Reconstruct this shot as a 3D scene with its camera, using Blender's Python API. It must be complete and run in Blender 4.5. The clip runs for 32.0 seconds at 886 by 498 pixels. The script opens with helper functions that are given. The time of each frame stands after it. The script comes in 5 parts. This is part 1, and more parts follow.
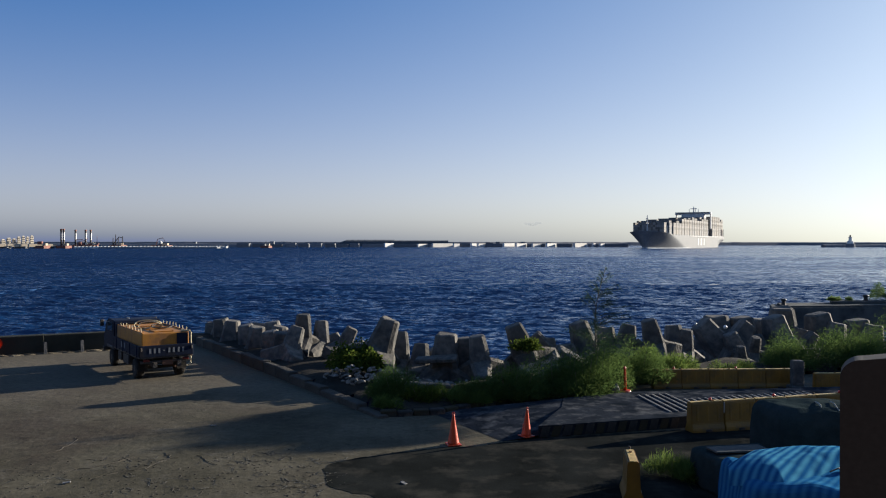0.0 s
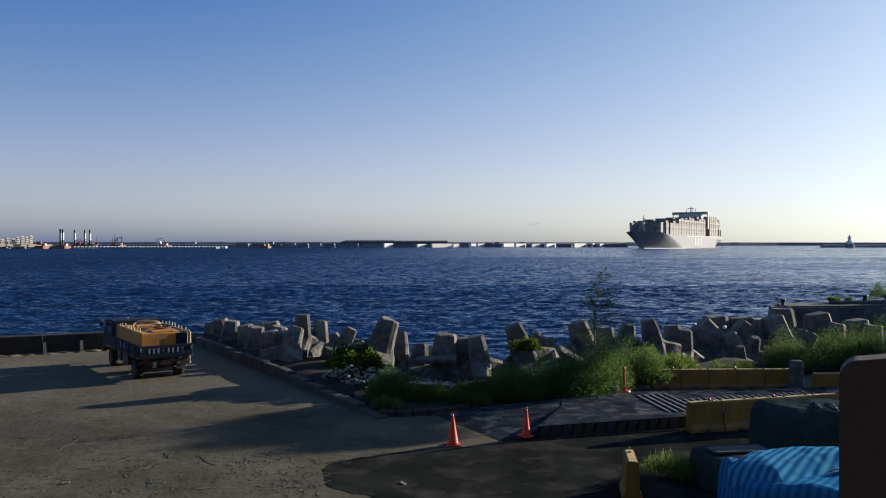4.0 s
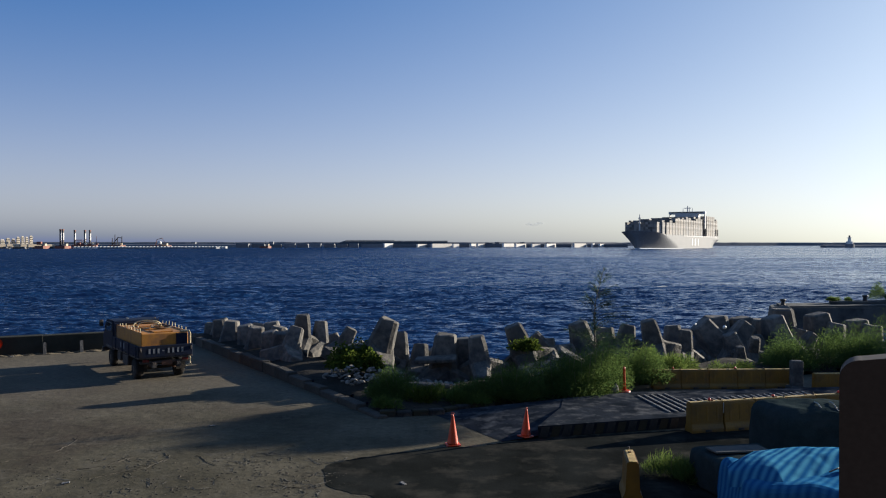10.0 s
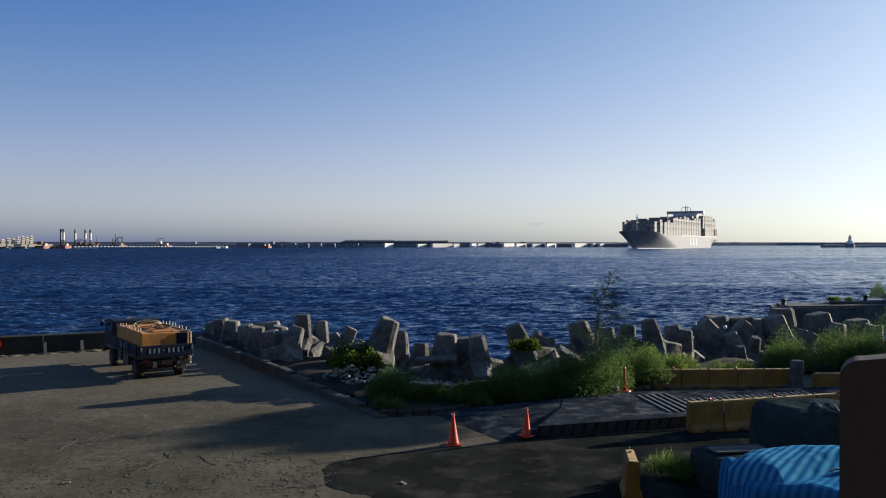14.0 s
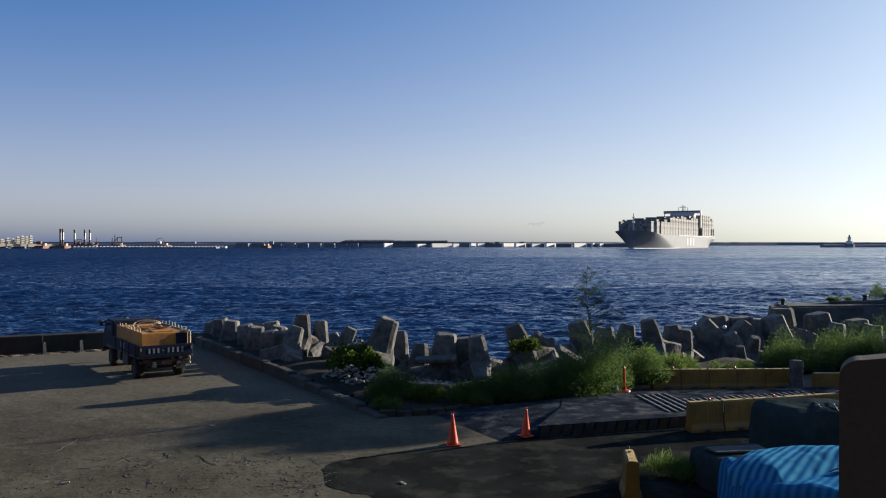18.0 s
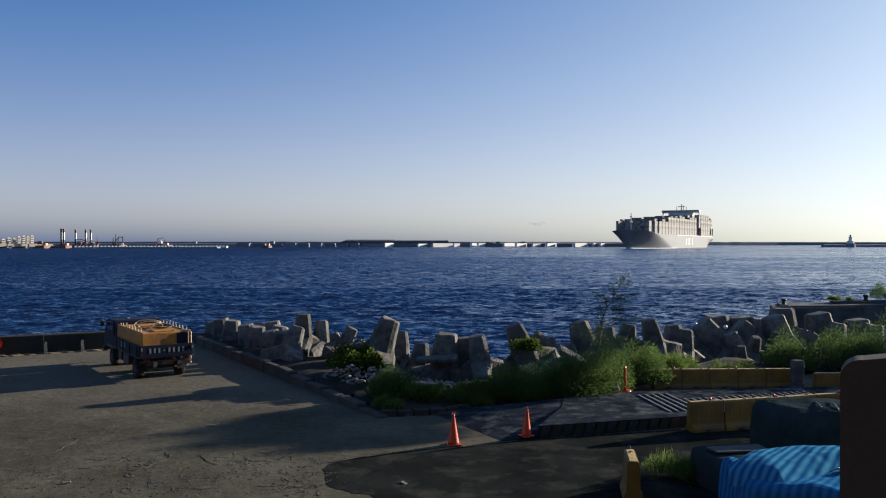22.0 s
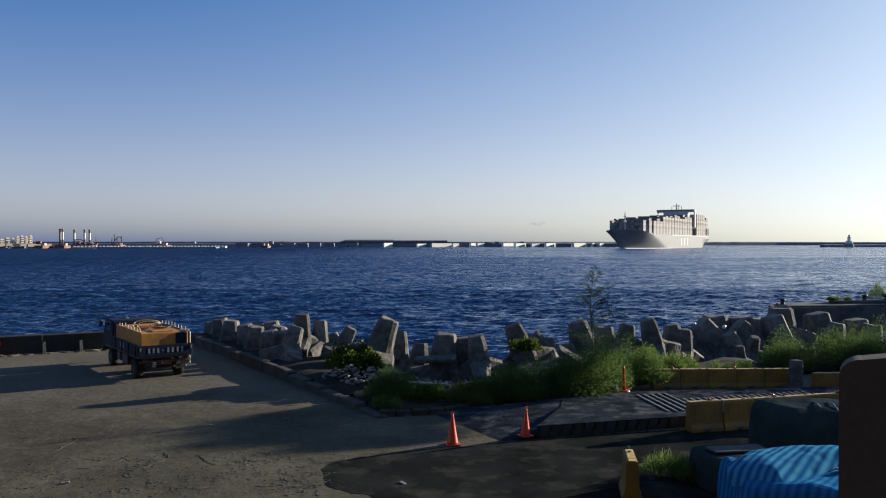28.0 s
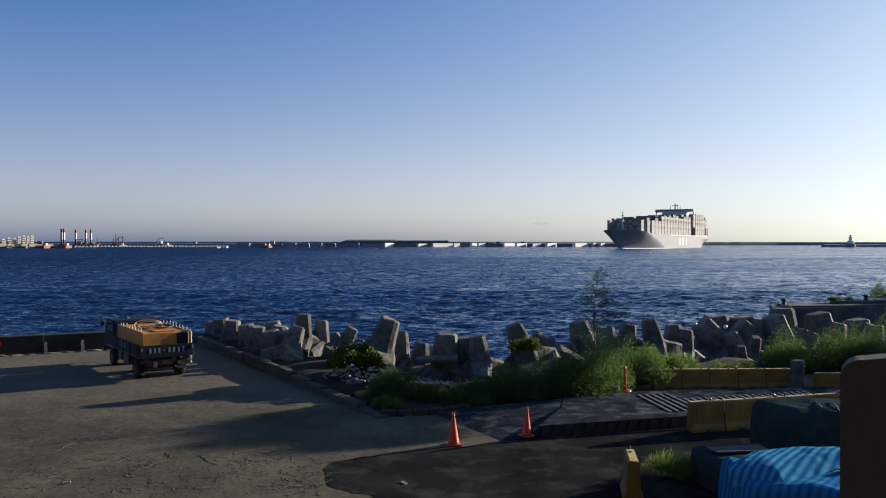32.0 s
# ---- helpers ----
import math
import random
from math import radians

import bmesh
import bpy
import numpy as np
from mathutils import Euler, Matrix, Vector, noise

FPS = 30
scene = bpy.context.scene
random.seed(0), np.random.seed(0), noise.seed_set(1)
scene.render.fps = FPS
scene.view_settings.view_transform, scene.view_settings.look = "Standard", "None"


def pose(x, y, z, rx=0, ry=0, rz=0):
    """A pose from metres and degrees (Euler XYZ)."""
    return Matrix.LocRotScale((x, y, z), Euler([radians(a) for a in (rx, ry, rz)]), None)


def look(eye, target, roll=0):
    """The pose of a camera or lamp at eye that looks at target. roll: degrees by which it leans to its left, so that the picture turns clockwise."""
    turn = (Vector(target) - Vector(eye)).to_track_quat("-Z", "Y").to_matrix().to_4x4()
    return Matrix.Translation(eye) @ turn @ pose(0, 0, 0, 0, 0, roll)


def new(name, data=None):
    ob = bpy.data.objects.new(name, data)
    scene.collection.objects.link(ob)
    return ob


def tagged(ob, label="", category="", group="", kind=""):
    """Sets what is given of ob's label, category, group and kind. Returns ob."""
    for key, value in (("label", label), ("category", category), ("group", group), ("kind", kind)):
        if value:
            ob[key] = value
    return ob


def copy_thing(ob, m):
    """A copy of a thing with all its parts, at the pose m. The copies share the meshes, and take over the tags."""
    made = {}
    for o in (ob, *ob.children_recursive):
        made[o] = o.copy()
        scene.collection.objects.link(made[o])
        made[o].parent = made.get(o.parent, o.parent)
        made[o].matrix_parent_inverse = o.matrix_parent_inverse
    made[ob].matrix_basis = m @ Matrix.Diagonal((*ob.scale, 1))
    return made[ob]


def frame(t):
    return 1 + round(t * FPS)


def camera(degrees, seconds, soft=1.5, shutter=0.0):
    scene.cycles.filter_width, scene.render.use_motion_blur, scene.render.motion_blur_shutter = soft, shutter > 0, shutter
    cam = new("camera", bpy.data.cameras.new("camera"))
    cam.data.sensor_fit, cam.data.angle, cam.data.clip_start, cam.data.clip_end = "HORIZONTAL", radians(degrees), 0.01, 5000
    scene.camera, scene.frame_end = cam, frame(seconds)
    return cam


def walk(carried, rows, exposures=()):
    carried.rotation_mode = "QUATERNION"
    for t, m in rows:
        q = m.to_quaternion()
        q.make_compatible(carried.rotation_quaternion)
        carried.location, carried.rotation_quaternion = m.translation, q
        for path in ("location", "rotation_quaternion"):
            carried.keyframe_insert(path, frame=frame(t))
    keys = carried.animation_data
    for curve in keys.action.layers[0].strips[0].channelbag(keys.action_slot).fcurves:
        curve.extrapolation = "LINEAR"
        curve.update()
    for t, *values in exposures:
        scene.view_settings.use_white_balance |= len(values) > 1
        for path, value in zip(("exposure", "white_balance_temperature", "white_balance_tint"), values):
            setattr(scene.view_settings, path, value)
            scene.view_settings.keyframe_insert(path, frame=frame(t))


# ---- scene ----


def aim(turn, lift):
    """The camera's pose: on a first-floor window sill, looking out to sea."""
    return pose(0, 0, 4.4, 89.603 + lift, 0, turn)


cam = camera(57, 32.0, soft=1.15)
walk(cam, [
    (0, aim(0.021, 0.001)), (0.5, aim(0.021, 0.008)), (1, aim(0.015, 0.008)), (1.5, aim(0.027, -0.011)), (2, aim(0.015, 0.008)),
    (2.5, aim(0.002, 0.008)), (3, aim(0.021, 0.008)), (3.5, aim(-0.022, 0.014)), (5.5, aim(-0.028, 0.014)), (6, aim(-0.034, 0.008)),
    (6.5, aim(-0.004, 0.014)), (7, aim(0.002, 0.014)), (7.5, aim(0.027, 0.008)), (8, aim(0.027, 0.008)), (8.5, aim(0.02, 0.008)),
    (9, aim(0.027, 0.008)), (9.5, aim(-0.028, -0.005)), (10, aim(-0.022, 0.02)), (10.5, aim(0.027, 0.014)), (11, aim(0.002, 0.008)),
    (11.5, aim(0.015, 0.014)), (12, aim(0.027, -0.041)), (12.5, aim(0.027, -0.023)), (13, aim(-0.009, 0.02)), (13.5, aim(0.021, 0.014)),
    (14, aim(0.003, 0.008)), (14.5, aim(-0.01, 0.014)), (16.5, aim(0.027, 0.008)), (17, aim(-0.028, 0.008)), (17.5, aim(-0.034, 0.008)),
    (18, aim(-0.028, 0.001)), (18.5, aim(-0.028, 0.014)), (19, aim(0.027, 0.008)), (19.5, aim(0.027, 0.008)), (20, aim(0.021, 0.014)),
    (20.5, aim(0.045, -0.03)), (21, aim(-0.022, 0.001)), (21.5, aim(-0.034, 0.008)), (22, aim(0.027, -0.011)), (22.5, aim(-0.034, -0.029)),
    (23, aim(0.015, 0.008)), (23.5, aim(0.027, -0.048)), (24, aim(-0.034, 0.008)), (24.5, aim(0.015, -0.011)), (25, aim(-0.034, -0.017)),
    (25.5, aim(-0.034, 0.057)), (27.5, aim(0.021, 0.002)), (28, aim(-0.046, -0.011)), (28.5, aim(-0.028, -0.041)), (29, aim(0.021, -0.035)),
    (29.5, aim(-0.034, -0.041)), (30, aim(-0.046, 0.002)), (30.5, aim(0.015, 0.002)), (31, aim(-0.047, -0.017)), (31.5, aim(0.009, -0.017)),
    (32, aim(0.033, -0.011)),
], exposures=[(0, 1.2), (32, 1.2)])


# ---- world, sun, exposure ----
SUN_ROUND, SUN_HIGH = radians(60), radians(12.8)
world = bpy.data.worlds.new("sky")
scene.world = world
world.use_nodes = True
wn = world.node_tree
sky = wn.nodes.new("ShaderNodeTexSky")
sky.sky_type, sky.sun_disc = "NISHITA", False
sky.sun_elevation, sky.sun_rotation = SUN_HIGH, SUN_ROUND
sky.altitude, sky.air_density, sky.dust_density, sky.ozone_density = 0, 0.75, 1.15, 3.3
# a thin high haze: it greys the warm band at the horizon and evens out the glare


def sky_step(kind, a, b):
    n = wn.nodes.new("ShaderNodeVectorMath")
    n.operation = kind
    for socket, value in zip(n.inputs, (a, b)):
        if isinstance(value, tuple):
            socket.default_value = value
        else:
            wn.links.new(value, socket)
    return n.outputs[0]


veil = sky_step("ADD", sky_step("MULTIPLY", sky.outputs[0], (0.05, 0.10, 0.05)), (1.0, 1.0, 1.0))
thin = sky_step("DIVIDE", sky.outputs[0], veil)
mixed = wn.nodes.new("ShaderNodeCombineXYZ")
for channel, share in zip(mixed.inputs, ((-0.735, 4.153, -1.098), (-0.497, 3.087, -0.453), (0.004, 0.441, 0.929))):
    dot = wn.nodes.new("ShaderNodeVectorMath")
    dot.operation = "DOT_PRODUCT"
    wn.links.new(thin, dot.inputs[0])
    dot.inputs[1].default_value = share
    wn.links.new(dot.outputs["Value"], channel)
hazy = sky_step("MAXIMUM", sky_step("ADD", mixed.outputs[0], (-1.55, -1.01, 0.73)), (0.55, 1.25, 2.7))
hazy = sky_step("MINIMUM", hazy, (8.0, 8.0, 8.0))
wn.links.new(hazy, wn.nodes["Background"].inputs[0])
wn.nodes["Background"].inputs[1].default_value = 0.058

to_sun = Vector((math.sin(SUN_ROUND) * math.cos(SUN_HIGH), math.cos(SUN_ROUND) * math.cos(SUN_HIGH), math.sin(SUN_HIGH)))
lamp = bpy.data.lights.new("sun", "SUN")
lamp.energy, lamp.angle, lamp.color = 5.0, radians(0.5), (1.0, 0.91, 0.77)
sun = new("sun", lamp)
sun.matrix_world = look(to_sun * 100, (0, 0, 0))

# ---- materials ----


def node(tree, kind, **values):
    n = tree.nodes.new(kind)
    for key, value in values.items():
        n.inputs[key.replace("_", " ")].default_value = value
    return n


def noise_fac(tree, vec, scale, detail=4, rough=0.6, low=0.35, high=0.65):
    """A noise from 0 to 1, stretched in contrast."""
    n = node(tree, "ShaderNodeTexNoise", Scale=scale, Detail=detail, Roughness=rough)
    tree.links.new(vec, n.inputs["Vector"])
    r = tree.nodes.new("ShaderNodeMapRange")
    r.inputs["From Min"].default_value, r.inputs["From Max"].default_value = low, high
    tree.links.new(n.outputs["Fac"], r.inputs["Value"])
    return r.outputs[0]


def blend(tree, fac, a, b, kind="MIX"):
    m = tree.nodes.new("ShaderNodeMix")
    m.data_type, m.blend_type = "RGBA", kind
    for socket, value in ((m.inputs[0], fac), (m.inputs[6], a), (m.inputs[7], b)):
        if isinstance(value, bpy.types.NodeSocket):
            tree.links.new(value, socket)
        elif isinstance(value, (int, float)):
            socket.default_value = value
        else:
            socket.default_value = (*value, 1)
    return m.outputs[2]


def surface(name, base, second, scale=3.0, stain=None, stain_scale=0.5, rough=0.7, metal=0.0, bump=0.3, grain=40.0, vary=0.0, island=False, coat=0.0, spec=0.5):
    """A surface of two mixed colours at two scales, larger stains, fine relief, and a little difference from piece to piece."""
    m = bpy.data.materials.new(name)
    m.use_nodes = True
    t = m.node_tree
    p = t.nodes["Principled BSDF"]
    vec = t.nodes.new("ShaderNodeTexCoord").outputs["Object"]
    col = blend(t, noise_fac(t, vec, scale), base, second)
    fine = noise_fac(t, vec, grain, 3, 0.6, 0.3, 0.7)
    dark = blend(t, 0.25, (1, 1, 1), fine, "MULTIPLY")
    col = blend(t, 1.0, col, dark, "MULTIPLY")
    if stain:
        col = blend(t, noise_fac(t, vec, stain_scale, 6, 0.65, 0.5, 0.68), col, stain)
    if vary:
        if island:
            rnd = t.nodes.new("ShaderNodeNewGeometry").outputs["Random Per Island"]
        else:
            rnd = t.nodes.new("ShaderNodeObjectInfo").outputs["Random"]
        hsv = t.nodes.new("ShaderNodeHueSaturation")
        r = t.nodes.new("ShaderNodeMapRange")
        r.inputs["To Min"].default_value, r.inputs["To Max"].default_value = 1 - vary, 1 + vary
        t.links.new(rnd, r.inputs["Value"])
        t.links.new(r.outputs[0], hsv.inputs["Value"])
        t.links.new(col, hsv.inputs["Color"])
        col = hsv.outputs[0]
    t.links.new(col, p.inputs["Base Color"])
    rr = t.nodes.new("ShaderNodeMapRange")
    rr.inputs["To Min"].default_value, rr.inputs["To Max"].default_value = max(0.03, rough - 0.12), min(1, rough + 0.12)
    t.links.new(fine, rr.inputs["Value"])
    t.links.new(rr.outputs[0], p.inputs["Roughness"])
    p.inputs["Metallic"].default_value = metal
    p.inputs["Coat Weight"].default_value = coat
    p.inputs["Specular IOR Level"].default_value = spec
    if bump:
        b = node(t, "ShaderNodeBump", Strength=bump, Distance=0.02)
        t.links.new(fine, b.inputs["Height"])
        t.links.new(b.outputs[0], p.inputs["Normal"])
    return m


def leafy(name, a, b, glow=0.48):
    """Leaves: a diffuse face that lets some light through, different from leaf to leaf."""
    m = bpy.data.materials.new(name)
    m.use_nodes = True
    t = m.node_tree
    t.nodes.remove(t.nodes["Principled BSDF"])
    rnd = t.nodes.new("ShaderNodeNewGeometry").outputs["Random Per Island"]
    col = blend(t, rnd, a, b)
    d = t.nodes.new("ShaderNodeBsdfDiffuse")
    tr = t.nodes.new("ShaderNodeBsdfTranslucent")
    mix = t.nodes.new("ShaderNodeMixShader")
    mix.inputs[0].default_value = glow
    t.links.new(col, d.inputs[0])
    t.links.new(col, tr.inputs[0])
    t.links.new(d.outputs[0], mix.inputs[1])
    t.links.new(tr.outputs[0], mix.inputs[2])
    t.links.new(mix.outputs[0], t.nodes["Material Output"].inputs[0])
    return m


def water_material():
    """Open water: deep blue body colour, a mirror skin broken by ripples of three sizes, and streaks of rougher water."""
    m = bpy.data.materials.new("sea_water")
    m.use_nodes = True
    t = m.node_tree
    p = t.nodes["Principled BSDF"]
    vec = t.nodes.new("ShaderNodeTexCoord").outputs["Object"]
    streak = t.nodes.new("ShaderNodeMapping")
    streak.inputs["Scale"].default_value = (0.06, 0.6, 1.0)
    t.links.new(vec, streak.inputs["Vector"])
    calm = noise_fac(t, streak.outputs[0], 0.12, 5, 0.6, 0.42, 0.66)
    body = blend(t, calm, (0.003, 0.0205, 0.071), (0.004, 0.030, 0.095))
    t.links.new(body, p.inputs["Base Color"])
    p.inputs["IOR"].default_value = 1.33
    r = t.nodes.new("ShaderNodeMapRange")
    r.inputs["To Min"].default_value, r.inputs["To Max"].default_value = 0.10, 0.24
    t.links.new(calm, r.inputs["Value"])
    t.links.new(r.outputs[0], p.inputs["Roughness"])
    # slopes of ripples of four sizes tilt the skin
    normal = t.nodes.new("ShaderNodeNewGeometry").outputs["Normal"]
    for scale, tilt in ((0.2, 0.25), (1.1, 1.0), (2.9, 1.7), (8.0, 1.1)):
        mp = t.nodes.new("ShaderNodeMapping")
        mp.inputs["Scale"].default_value = (0.60, 1.25, 1.0)
        mp.inputs["Rotation"].default_value = (0, 0, radians(scale * 17))
        t.links.new(vec, mp.inputs["Vector"])
        n = node(t, "ShaderNodeTexNoise", Scale=scale, Detail=4.0, Roughness=0.58)
        t.links.new(mp.outputs[0], n.inputs["Vector"])
        half = t.nodes.new("ShaderNodeVectorMath")
        half.operation = "SUBTRACT"
        half.inputs[1].default_value = (0.5, 0.5, 0.5)
        t.links.new(n.outputs["Color"], half.inputs[0])
        flat = t.nodes.new("ShaderNodeVectorMath")
        flat.operation = "MULTIPLY"
        flat.inputs[1].default_value = (1.0 * tilt, 1.1 * tilt, 0.0)
        t.links.new(half.outputs[0], flat.inputs[0])
        total = t.nodes.new("ShaderNodeVectorMath")
        total.operation = "ADD"
        t.links.new(normal, total.inputs[0])
        t.links.new(flat.outputs[0], total.inputs[1])
        normal = total.outputs[0]
    # added lean of the skin: darkens the western sea, brightens the eastern
    axes = t.nodes.new("ShaderNodeSeparateXYZ")
    t.links.new(vec, axes.inputs[0])
    side_lean = t.nodes.new("ShaderNodeMapRange")
    side_lean.inputs["From Min"].default_value, side_lean.inputs["From Max"].default_value = -110.0, 70.0
    side_lean.inputs["To Min"].default_value, side_lean.inputs["To Max"].default_value = -0.46, -0.13
    t.links.new(axes.outputs["X"], side_lean.inputs["Value"])
    lean = node(t, "ShaderNodeCombineXYZ", X=0.10, Z=0.0)
    t.links.new(side_lean.outputs[0], lean.inputs["Y"])
    steep = t.nodes.new("ShaderNodeVectorMath")
    steep.operation = "ADD"
    t.links.new(normal, steep.inputs[0])
    t.links.new(lean.outputs[0], steep.inputs[1])
    normal = steep.outputs[0]
    unit = t.nodes.new("ShaderNodeVectorMath")
    unit.operation = "NORMALIZE"
    t.links.new(normal, unit.inputs[0])
    t.links.new(unit.outputs[0], p.inputs["Normal"])
    return m


def ground_material():
    """Worn concrete and asphalt yard: grey-brown, with sand drifts, oil stains, patches and fine grit."""
    m = bpy.data.materials.new("yard_concrete")
    m.use_nodes = True
    t = m.node_tree
    p = t.nodes["Principled BSDF"]
    vec = t.nodes.new("ShaderNodeTexCoord").outputs["Object"]
    col = blend(t, noise_fac(t, vec, 0.35, 6, 0.6), (0.072, 0.066, 0.047), (0.150, 0.134, 0.098))
    col = blend(t, noise_fac(t, vec, 0.13, 5, 0.6, 0.5, 0.62), col, (0.080, 0.067, 0.052))
    col = blend(t, noise_fac(t, vec, 1.1, 6, 0.7, 0.60, 0.74), col, (0.028, 0.025, 0.021))
    col = blend(t, noise_fac(t, vec, 0.8, 7, 0.75, 0.56, 0.72), col, (0.150, 0.136, 0.108))
    # dust and sand gather on the seaward part of the yard
    axes = t.nodes.new("ShaderNodeSeparateXYZ")
    t.links.new(vec, axes.inputs[0])
    wander = node(t, "ShaderNodeTexNoise", Scale=0.22, Detail=5.0, Roughness=0.65)
    t.links.new(vec, wander.inputs["Vector"])
    reach = t.nodes.new("ShaderNodeMath")
    reach.operation = "MULTIPLY_ADD"
    reach.inputs[1].default_value = 14.0
    t.links.new(wander.outputs["Fac"], reach.inputs[0])
    t.links.new(axes.outputs["Y"], reach.inputs[2])
    dusty = t.nodes.new("ShaderNodeMapRange")
    dusty.inputs["From Min"].default_value, dusty.inputs["From Max"].default_value = 25.5, 33.0
    t.links.new(reach.outputs[0], dusty.inputs["Value"])
    part_dust = t.nodes.new("ShaderNodeMath")
    part_dust.operation = "MULTIPLY"
    part_dust.inputs[1].default_value = 0.6
    t.links.new(dusty.outputs[0], part_dust.inputs[0])
    col = blend(t, part_dust.outputs[0], col, (0.176, 0.154, 0.123))
    grit = noise_fac(t, vec, 5.5, 8, 0.75, 0.3, 0.7)
    col = blend(t, 0.45, col, blend(t, 1.0, col, grit, "MULTIPLY"))
    fine = noise_fac(t, vec, 20, 4, 0.7, 0.3, 0.7)
    col = blend(t, 0.22, col, blend(t, 1.0, col, fine, "MULTIPLY"))
    t.links.new(col, p.inputs["Base Color"])
    p.inputs["Roughness"].default_value = 0.92
    p.inputs["Specular IOR Level"].default_value = 0.03
    lump = noise_fac(t, vec, 2.2, 6, 0.7, 0.2, 0.8)
    b1 = node(t, "ShaderNodeBump", Strength=0.35, Distance=0.05)
    t.links.new(lump, b1.inputs["Height"])
    b2 = node(t, "ShaderNodeBump", Strength=0.15, Distance=0.012)
    t.links.new(fine, b2.inputs["Height"])
    t.links.new(b1.outputs[0], b2.inputs["Normal"])
    t.links.new(b2.outputs[0], p.inputs["Normal"])
    return m


SEA = water_material()
YARD = ground_material()
ASPHALT = surface("dark_asphalt", (0.0125, 0.0138, 0.0130), (0.0235, 0.0255, 0.0240), 0.9, (0.042, 0.040, 0.034), 1.1, 0.95, bump=0.10, grain=30, spec=0.0)
CRACK = surface("crack_dirt", (0.090, 0.085, 0.070), (0.125, 0.116, 0.098), 4, rough=0.95, spec=0.1)
SAND = surface("blown_sand", (0.15, 0.125, 0.09), (0.10, 0.085, 0.062), 2.0, rough=0.95, bump=0.5, spec=0.1)
CONCRETE = surface("weathered_concrete", (0.074, 0.074, 0.073), (0.172, 0.156, 0.136), 2.2, (0.036, 0.036, 0.036), 1.6, 0.80, bump=0.55, grain=9, vary=0.25, spec=0.15)
JETTY = surface("jetty_concrete", (0.070, 0.076, 0.078), (0.108, 0.112, 0.108), 0.8, (0.035, 0.038, 0.038), 0.5, 0.9, bump=0.3, spec=0.1)
KERB = surface("kerb_concrete", (0.06, 0.055, 0.048), (0.095, 0.086, 0.073), 2.0, (0.05, 0.045, 0.04), 0.9, 0.9, bump=0.5, vary=0.15, spec=0.1)
DARK_WALL = surface("sea_wall_concrete", (0.026, 0.028, 0.024), (0.044, 0.045, 0.038), 1.2, (0.025, 0.024, 0.02), 0.6, 0.9, bump=0.5, vary=0.1, spec=0.1)
# shade over the platform is put into this dark bluish colour
SLAB = surface("shaded_ramp_concrete", (0.015, 0.0190, 0.0245), (0.034, 0.040, 0.050), 1.8, (0.090, 0.092, 0.095), 2.2, 0.9, bump=0.12, spec=0.0)
SOIL = surface("rubble_soil", (0.024, 0.022, 0.019), (0.042, 0.037, 0.030), 1.5, (0.016, 0.015, 0.013), 0.6, 0.95, bump=0.8, grain=12, spec=0.1)
ROCK = surface("rubble_stone", (0.14, 0.135, 0.125), (0.36, 0.34, 0.315), 4.0, (0.07, 0.065, 0.055), 2.0, 0.9, bump=0.6, vary=0.3, island=True, spec=0.1)
YELLOW = surface("yellow_plastic", (0.25, 0.120, 0.007), (0.20, 0.096, 0.007), 2.5, (0.11, 0.06, 0.015), 1.3, 0.6, bump=0.15, vary=0.12)
STRIPE_Y = surface("hazard_yellow_paint", (0.050, 0.044, 0.028), (0.034, 0.031, 0.024), 4, (0.06, 0.055, 0.045), 2, 0.8, spec=0.1)
STRIPE_K = surface("hazard_black_paint", (0.03, 0.03, 0.03), (0.06, 0.055, 0.05), 4, (0.12, 0.10, 0.08), 2, 0.8, spec=0.1)
PAINT_W = surface("worn_white_paint", (0.26, 0.25, 0.24), (0.18, 0.175, 0.165), 5, (0.22, 0.20, 0.17), 3, 0.8, spec=0.1)
ORANGE = surface("orange_plastic", (0.62, 0.050, 0.007), (0.54, 0.042, 0.007), 4, (0.28, 0.04, 0.015), 3, 0.42, bump=0.1, spec=0.5)
RED_LENS = surface("red_lens", (0.75, 0.06, 0.03), (0.60, 0.05, 0.03), 6, rough=0.35, bump=0.05)
TYRE = surface("tyre_rubber", (0.020, 0.020, 0.021), (0.032, 0.031, 0.030), 4, (0.07, 0.06, 0.05), 2, 0.8, bump=0.3, spec=0.1)
BLUE_PAINT = surface("faded_blue_paint", (0.006, 0.012, 0.030), (0.009, 0.016, 0.038), 3, (0.016, 0.015, 0.016), 1.6, 0.6, bump=0.1, spec=0.1)
TANK = surface("yellow_painted_steel", (0.44, 0.180, 0.012), (0.35, 0.135, 0.010), 3, (0.20, 0.085, 0.02), 1.5, 0.6, bump=0.12)
TANK_ROPE = surface("pale_hose", (0.58, 0.48, 0.30), (0.46, 0.38, 0.24), 8, rough=0.7)
STEEL_DARK = surface("dark_steel", (0.030, 0.030, 0.034), (0.055, 0.050, 0.046), 5, (0.10, 0.06, 0.04), 3, 0.6, 0.4)
RUST = surface("rusty_steel", (0.13, 0.055, 0.03), (0.09, 0.045, 0.03), 5, rough=0.8)
GLASS = surface("dark_window_glass", (0.010, 0.012, 0.016), (0.014, 0.016, 0.02), 2, rough=0.12, bump=0)
LETTER = surface("white_lettering", (0.15, 0.17, 0.20), (0.10, 0.12, 0.15), 9, (0.1, 0.11, 0.15), 6, 0.7)
LAMP_RED = surface("tail_lamp_red", (0.12, 0.01, 0.01), (0.08, 0.01, 0.01), 9, rough=0.25, bump=0)
